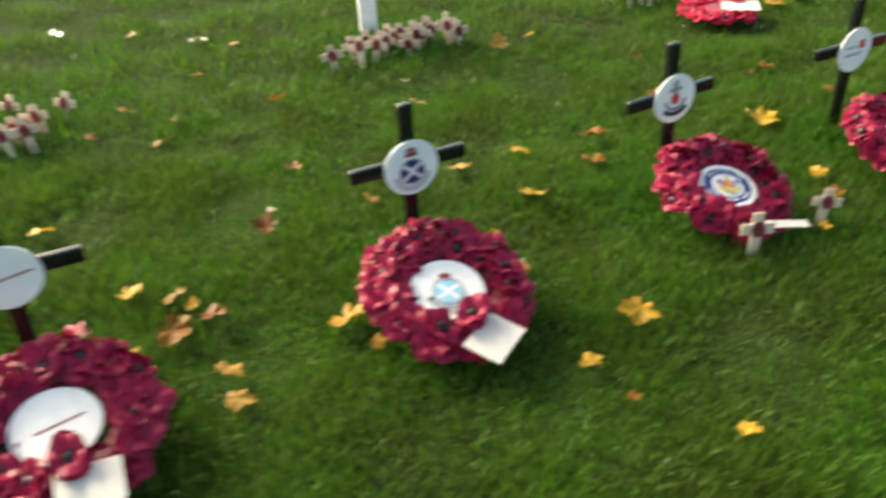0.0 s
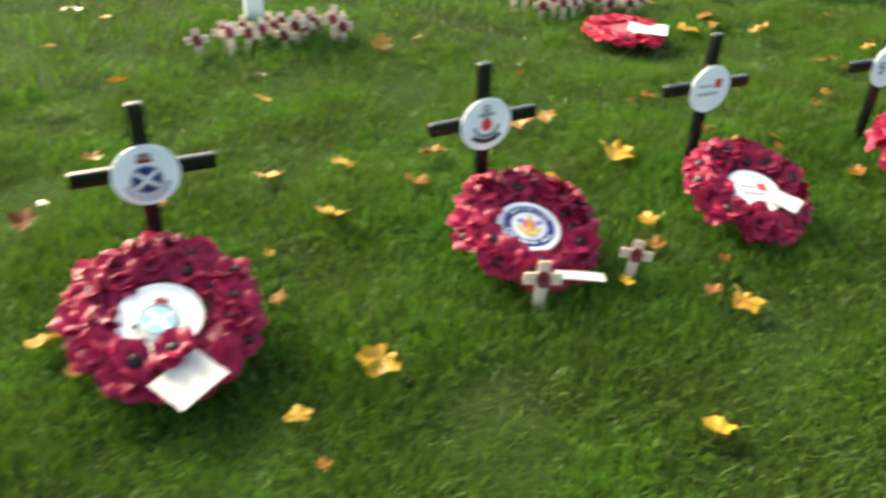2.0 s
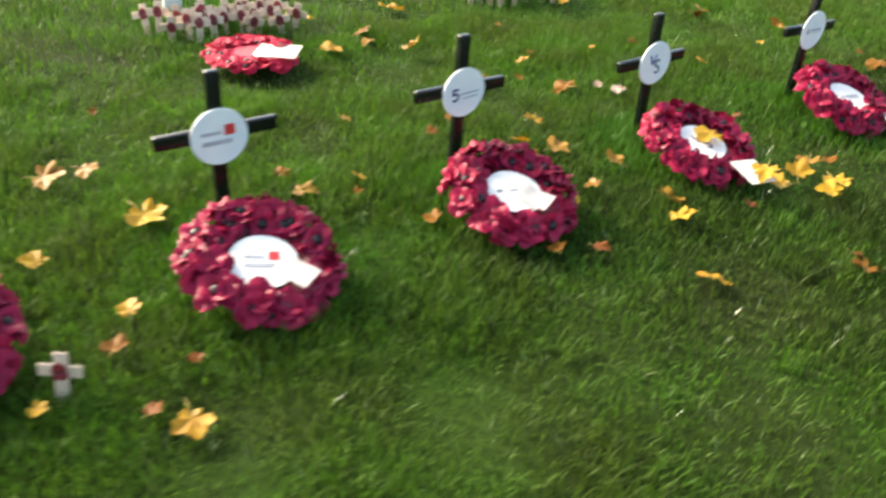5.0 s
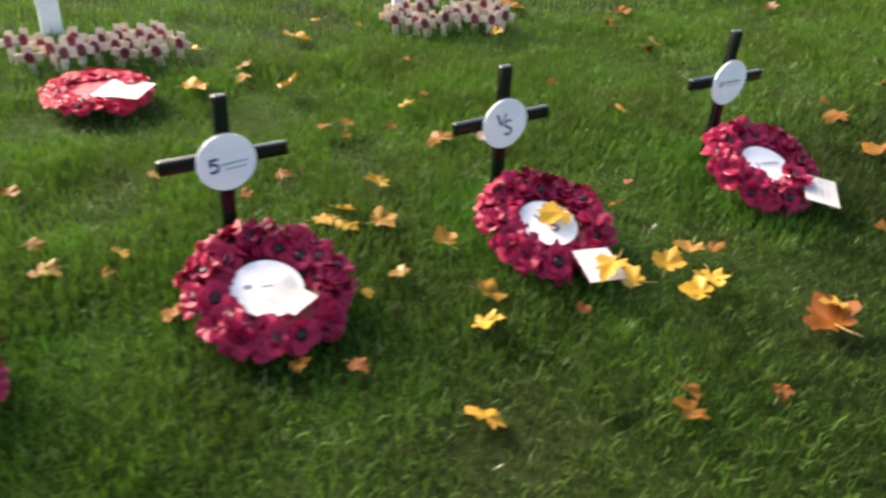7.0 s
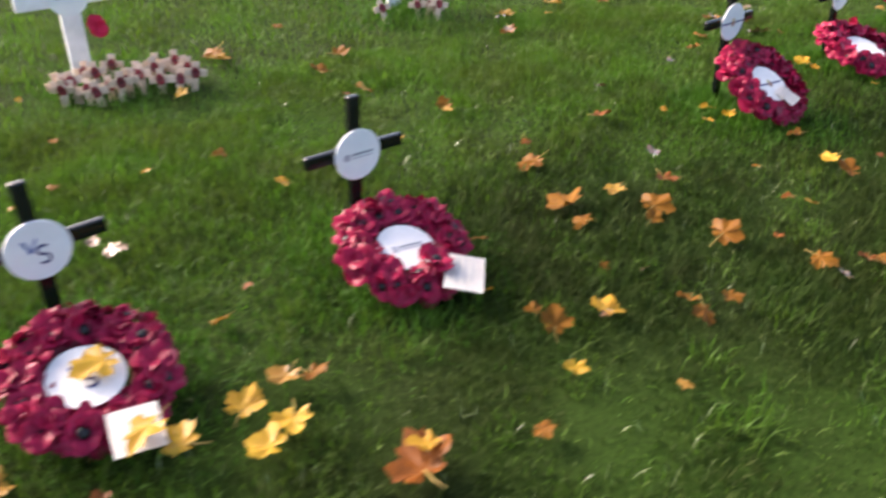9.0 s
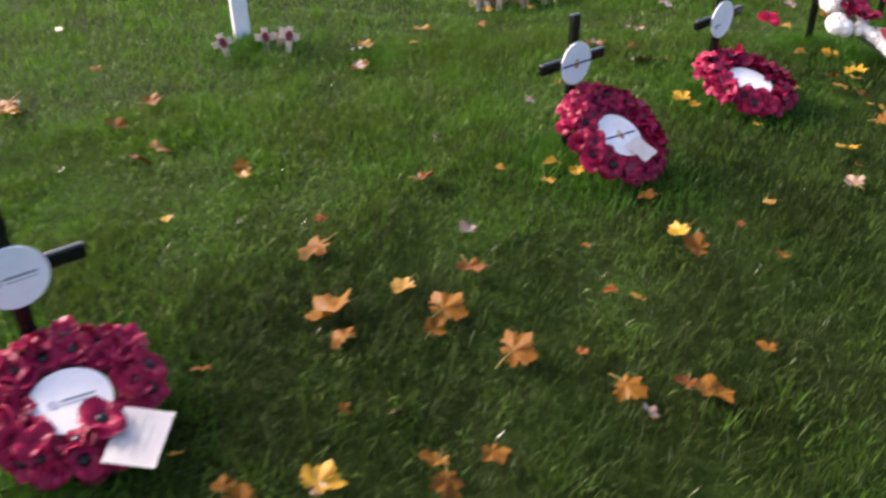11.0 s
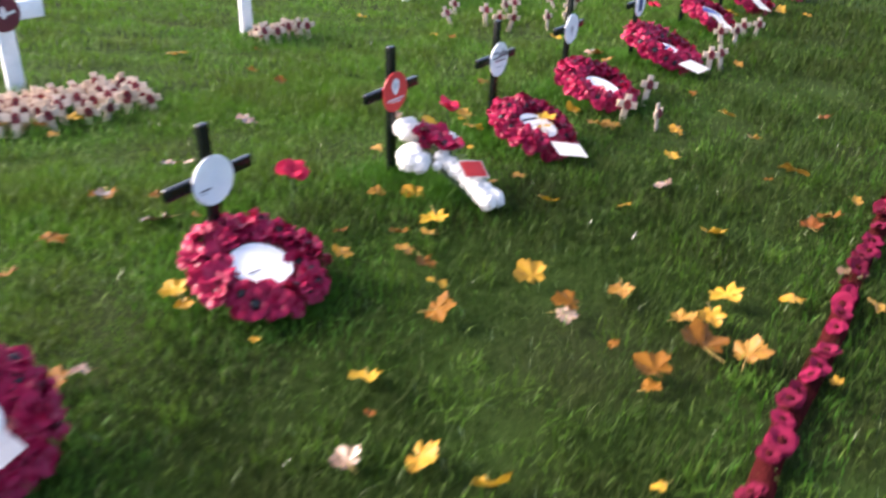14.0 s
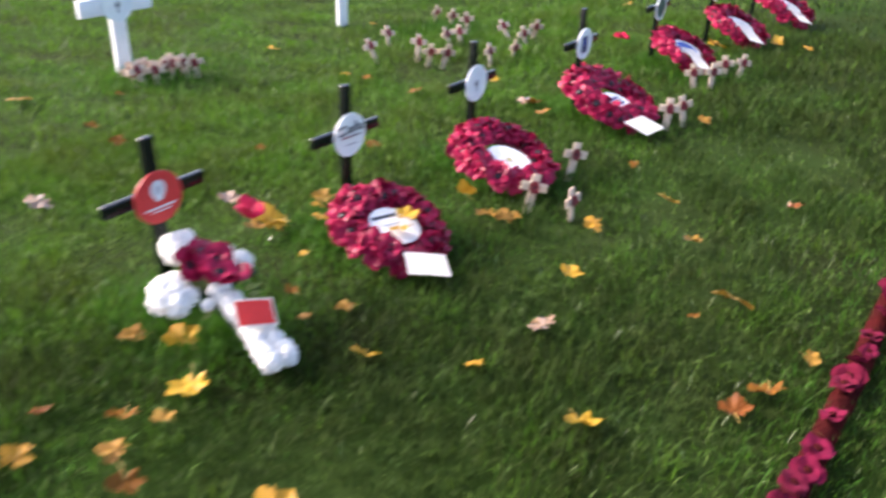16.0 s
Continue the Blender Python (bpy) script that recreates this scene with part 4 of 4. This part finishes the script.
drop_leaves([
    (1.22, 2.46, 7, "y"), (1.22, 1.62, 8, "y"), (1.30, 3.40, 4, "o"), (1.32, 2.12, 5, "b"),
    (1.37, 3.45, 8, "o"), (1.39, 2.27, 4, "b"), (1.40, 2.10, 9, "y"), (1.53, 4.89, 8, "y"),
    (1.54, 3.17, 7, "o"), (1.60, 3.06, 10, "g"), (1.63, 4.81, 8, "y"), (1.71, 4.34, 13, "y"),
    (1.75, 3.59, 5, "g"), (1.77, 3.04, 4, "o"), (1.78, 3.15, 6, "y"), (1.86, 4.61, 10, "o"),
    (1.90, 4.50, 8, "g"), (1.99, 2.86, 7, "o"), (2.03, 5.03, 16, "y"), (2.05, 3.48, 5, "o"),
    (2.07, 4.37, 12, "g"), (2.12, 5.28, 7, "y"), (2.14, 3.64, 6, "o"), (2.26, 4.00, 7, "o"),
])
drop_leaves([
    (2.29, 3.35, 9, "y"), (2.30, 2.68, 6, "o"), (2.33, 5.26, 3, "y"), (2.33, 3.94, 4, "o"),
    (2.34, 4.05, 7, "o"), (2.35, 3.40, 8, "y"), (2.36, 3.30, 9, "y"), (2.42, 2.69, 6, "b"),
    (2.44, 2.99, 4, "y"), (2.44, 1.70, 6, "b"), (2.46, 3.33, 10, "g"), (2.46, 3.60, 9, "y"),
    (2.50, 4.03, 5, "o"), (2.53, 3.06, 7, "g"), (2.54, 4.21, 8, "g"), (2.56, 4.78, 5, "o"),
    (2.63, 4.36, 5, "o"), (2.65, 3.23, 9, "g"), (2.67, 3.94, 12, "o"), (2.70, 2.53, 10, "y"),
    (2.72, 2.85, 10, "y"), (2.74, 2.99, 11, "g"), (2.82, 3.96, 5, "w"), (2.87, 3.91, 8, "w"),
])
drop_leaves([
    (2.92, 4.42, 4, "y"), (2.98, 2.90, 5, "b"), (2.99, 5.18, 8, "y"), (3.12, 5.80, 14, "o"),
    (3.13, 5.66, 13, "g"), (3.14, 6.92, 7, "w"), (3.15, 2.55, 9, "o"),
    (3.16, 2.62, 7, "o"), (3.18, 4.54, 7, "o"), (3.20, 3.48, 7, "g"), (3.25, 3.12, 10, "y"),
    (3.26, 3.61, 2, "b"), (3.31, 2.99, 11, "y"), (3.35, 3.22, 10, "g"), (3.36, 3.07, 11, "y"),
    (3.38, 2.63, 6, "b"), (3.39, 4.24, 7, "y"), (3.41, 3.21, 8, "o"), (3.43, 6.16, 7, "o"),
    (3.60, 5.38, 11, "o"), (3.61, 2.86, 16, "b"), (3.70, 5.06, 9, "b"), (3.71, 5.64, 12, "o"),
])
drop_leaves([
    (3.77, 5.14, 11, "g"), (3.84, 4.56, 5, "y"), (3.88, 2.93, 7, "o"), (3.90, 3.48, 3, "y"),
    (3.95, 3.75, 6, "o"), (4.00, 3.36, 5, "o"), (4.03, 3.28, 10, "o"), (4.03, 3.12, 7, "y"),
    (4.09, 4.87, 8, "o"), (4.09, 4.81, 6, "g"), (4.18, 3.32, 11, "y"), (4.19, 3.31, 4, "w"),
    (4.25, 3.01, 5, "g"), (4.26, 3.53, 3, "o"), (4.29, 3.90, 16, "o"), (4.29, 4.26, 12, "o"),
    (4.30, 3.79, 8, "o"), (4.31, 4.45, 5, "b"), (4.37, 3.49, 3, "w"), (4.43, 3.33, 7, "o"),
    (4.44, 3.27, 8, "o"), (4.50, 4.00, 9, "g"), (4.52, 3.77, 7, "o"), (4.55, 3.33, 7, "o"),
])
drop_leaves([
    (4.57, 3.86, 13, "o"), (4.66, 5.90, 10, "o"), (4.68, 4.64, 10, "b"), (4.69, 4.04, 10, "b"),
    (4.69, 3.63, 12, "o"), (4.71, 6.18, 12, "g"), (4.74, 4.23, 8, "w"), (4.81, 4.97, 6, "w"),
    (4.85, 3.59, 3, "b"), (4.91, 3.46, 9, "o"), (4.92, 3.35, 5, "w"), (4.96, 4.64, 4, "y"),
    (4.97, 6.18, 5, "y"), (5.04, 3.82, 5, "b"), (5.05, 3.43, 6, "b"), (5.05, 6.38, 13, "g"),
    (5.06, 7.25, 14, "g"), (5.06, 4.06, 4, "o"), (5.08, 3.39, 12, "o"), (5.09, 3.77, 6, "g"),
    (5.09, 4.50, 6, "y"), (5.18, 4.65, 8, "y"), (5.23, 4.57, 6, "y"), (5.28, 5.22, 7, "w"),
])
drop_leaves([
    (5.30, 3.49, 6, "o"), (5.37, 3.96, 10, "o"), (5.37, 6.37, 10, "o"), (5.38, 4.08, 9, "y"),
    (5.39, 4.32, 7, "o"), (5.49, 5.41, 9, "o"), (5.57, 4.08, 2, "b"), (5.57, 4.80, 9, "o"),
    (5.59, 3.87, 5, "o"), (5.63, 5.63, 10, "o"), (5.63, 4.81, 6, "w"), (5.74, 4.17, 5, "g"),
    (5.85, 5.91, 12, "o"), (5.92, 5.03, 6, "y"), (5.92, 5.11, 9, "y"), (5.93, 3.43, 16, "y"),
    (5.99, 5.62, 12, "w"), (6.00, 5.82, 6, "o"), (6.02, 3.62, 6, "w"), (6.05, 4.75, 2, "y"),
    (6.08, 4.21, 8, "w"), (6.10, 5.61, 5, "g"), (6.14, 3.92, 16, "y"), (6.19, 4.34, 3, "b"),
])
drop_leaves([
    (6.21, 6.14, 6, "w"), (6.23, 4.16, 10, "y"), (6.25, 4.48, 10, "y"), (6.31, 4.01, 11, "y"),
    (6.45, 5.12, 9, "y"), (6.52, 5.28, 6, "b"), (6.54, 7.85, 13, "g"), (6.55, 4.67, 11, "o"),
    (6.58, 6.56, 11, "w"), (6.63, 4.84, 4, "y"), (6.65, 3.84, 5, "y"), (6.65, 4.80, 4, "y"),
    (6.66, 5.06, 9, "g"), (6.66, 4.95, 9, "o"), (6.69, 5.18, 8, "o"), (6.77, 5.51, 8, "g"),
    (6.77, 5.12, 7, "g"), (6.83, 7.29, 7, "o"), (6.86, 5.24, 12, "y"), (6.86, 4.12, 7, "o"),
    (6.87, 4.50, 8, "w"), (6.88, 5.44, 11, "y"), (6.91, 4.32, 4, "o"), (6.92, 4.72, 12, "y"),
])
drop_leaves([
    (6.92, 4.16, 13, "o"), (6.92, 7.06, 8, "o"), (6.94, 4.54, 10, "o"), (6.95, 5.95, 7, "g"),
    (7.01, 7.77, 6, "o"), (7.12, 4.19, 16, "o"), (7.13, 4.54, 9, "g"), (7.17, 4.33, 9, "g"),
    (7.19, 4.10, 12, "g"), (7.21, 5.41, 5, "g"), (7.22, 5.56, 6, "o"), (7.26, 4.30, 9, "y"),
    (7.29, 6.05, 16, "y"), (7.30, 5.17, 9, "y"), (7.31, 3.91, 4, "y"), (7.33, 5.78, 3, "y"),
    (7.34, 5.41, 7, "g"), (7.39, 4.37, 12, "y"), (7.45, 6.77, 5, "o"), (7.48, 5.96, 5, "y"),
    (7.50, 6.13, 7, "y"), (7.54, 5.03, 7, "y"), (7.55, 4.25, 9, "y"), (7.67, 4.71, 11, "y"),
])
drop_leaves([
    (7.76, 4.12, 8, "g"), (7.82, 5.10, 11, "w"), (7.87, 4.28, 10, "w"), (7.92, 6.66, 9, "o"),
    (7.96, 8.38, 9, "y"), (8.04, 4.58, 9, "b"), (8.05, 6.01, 8, "y"), (8.05, 5.31, 9, "y"),
    (8.09, 5.76, 9, "g"), (8.19, 4.61, 10, "o"), (8.20, 7.73, 6, "y"), (8.25, 4.96, 4, "o"),
    (8.27, 7.59, 6, "o"), (8.36, 5.60, 9, "y"), (8.40, 4.67, 6, "g"), (8.43, 7.28, 11, "o"),
    (8.44, 4.99, 14, "g"), (8.59, 5.35, 8, "g"), (8.73, 5.65, 10, "g"), (8.82, 8.87, 6, "y"),
    (8.85, 5.99, 6, "o"), (8.87, 6.89, 12, "o"), (8.90, 7.29, 11, "y"), (9.13, 5.40, 8, "b"),
])
drop_leaves([
    (10.74, 7.55, 14, "y"), (11.01, 8.83, 10, "g"), (11.18, 7.44, 11, "y"), (11.24, 7.21, 8, "y"),
])

# leaves round the far tributes
drop_leaf(6.13, 6.08, 8, "w", 0.025)
drop_leaf(5.84, 5.87, 7, "w", 0.025)
drop_leaf(4.63, 5.84, 8, "w", 0.025)
drop_leaf(4.68, 6.14, 8, "w", 0.025)
drop_leaf(7.29, 6.05, 10, "y", 0.02)
drop_leaf(7.32, 6.01, 9, "y", 0.02)
drop_leaf(7.23, 6.00, 9, "g", 0.02)
drop_leaf(7.20, 6.27, 9, "w", 0.02)
drop_leaf(7.53, 6.16, 9, "g", 0.02)
drop_leaf(7.47, 6.01, 8, "y", 0.02)
drop_leaf(8.04, 6.00, 10, "y", 0.02)
drop_leaf(8.02, 5.80, 10, "g", 0.02)
drop_leaf(8.09, 5.76, 9, "g", 0.02)
drop_leaf(9.51, 6.32, 8, "g", 0.02)
drop_leaf(8.86, 6.89, 8, "w", 0.02)
drop_leaf(8.85, 6.72, 9, "g", 0.02)
drop_leaf(10.73, 7.53, 10, "o", 0.02)
drop_leaf(11.17, 7.43, 10, "y", 0.02)
drop_leaf(5.55, 6.84, 9, "y", 0.02)
drop_leaf(5.73, 6.79, 8, "o", 0.02)
drop_leaf(5.85, 6.84, 9, "y", 0.02)
drop_leaf(5.49, 6.61, 8, "g", 0.02)
drop_leaf(5.76, 6.62, 7, "g", 0.02)
# leaves that lie on wreaths and cards
drop_leaf(2.966, 3.22, 12, "y", 0.118, 5)
drop_leaf(3.075, 3.03, 11, "y", 0.078, 8)
drop_leaf(3.135, 3.015, 11, "y", 0.03, 8)
drop_leaf(7.645, 5.70, 10, "y", 0.128, 8)
drop_leaf(7.61, 5.65, 8, "y", 0.105, 8)
drop_leaf(3.63, 2.90, 9, "y", 0.045, 10)
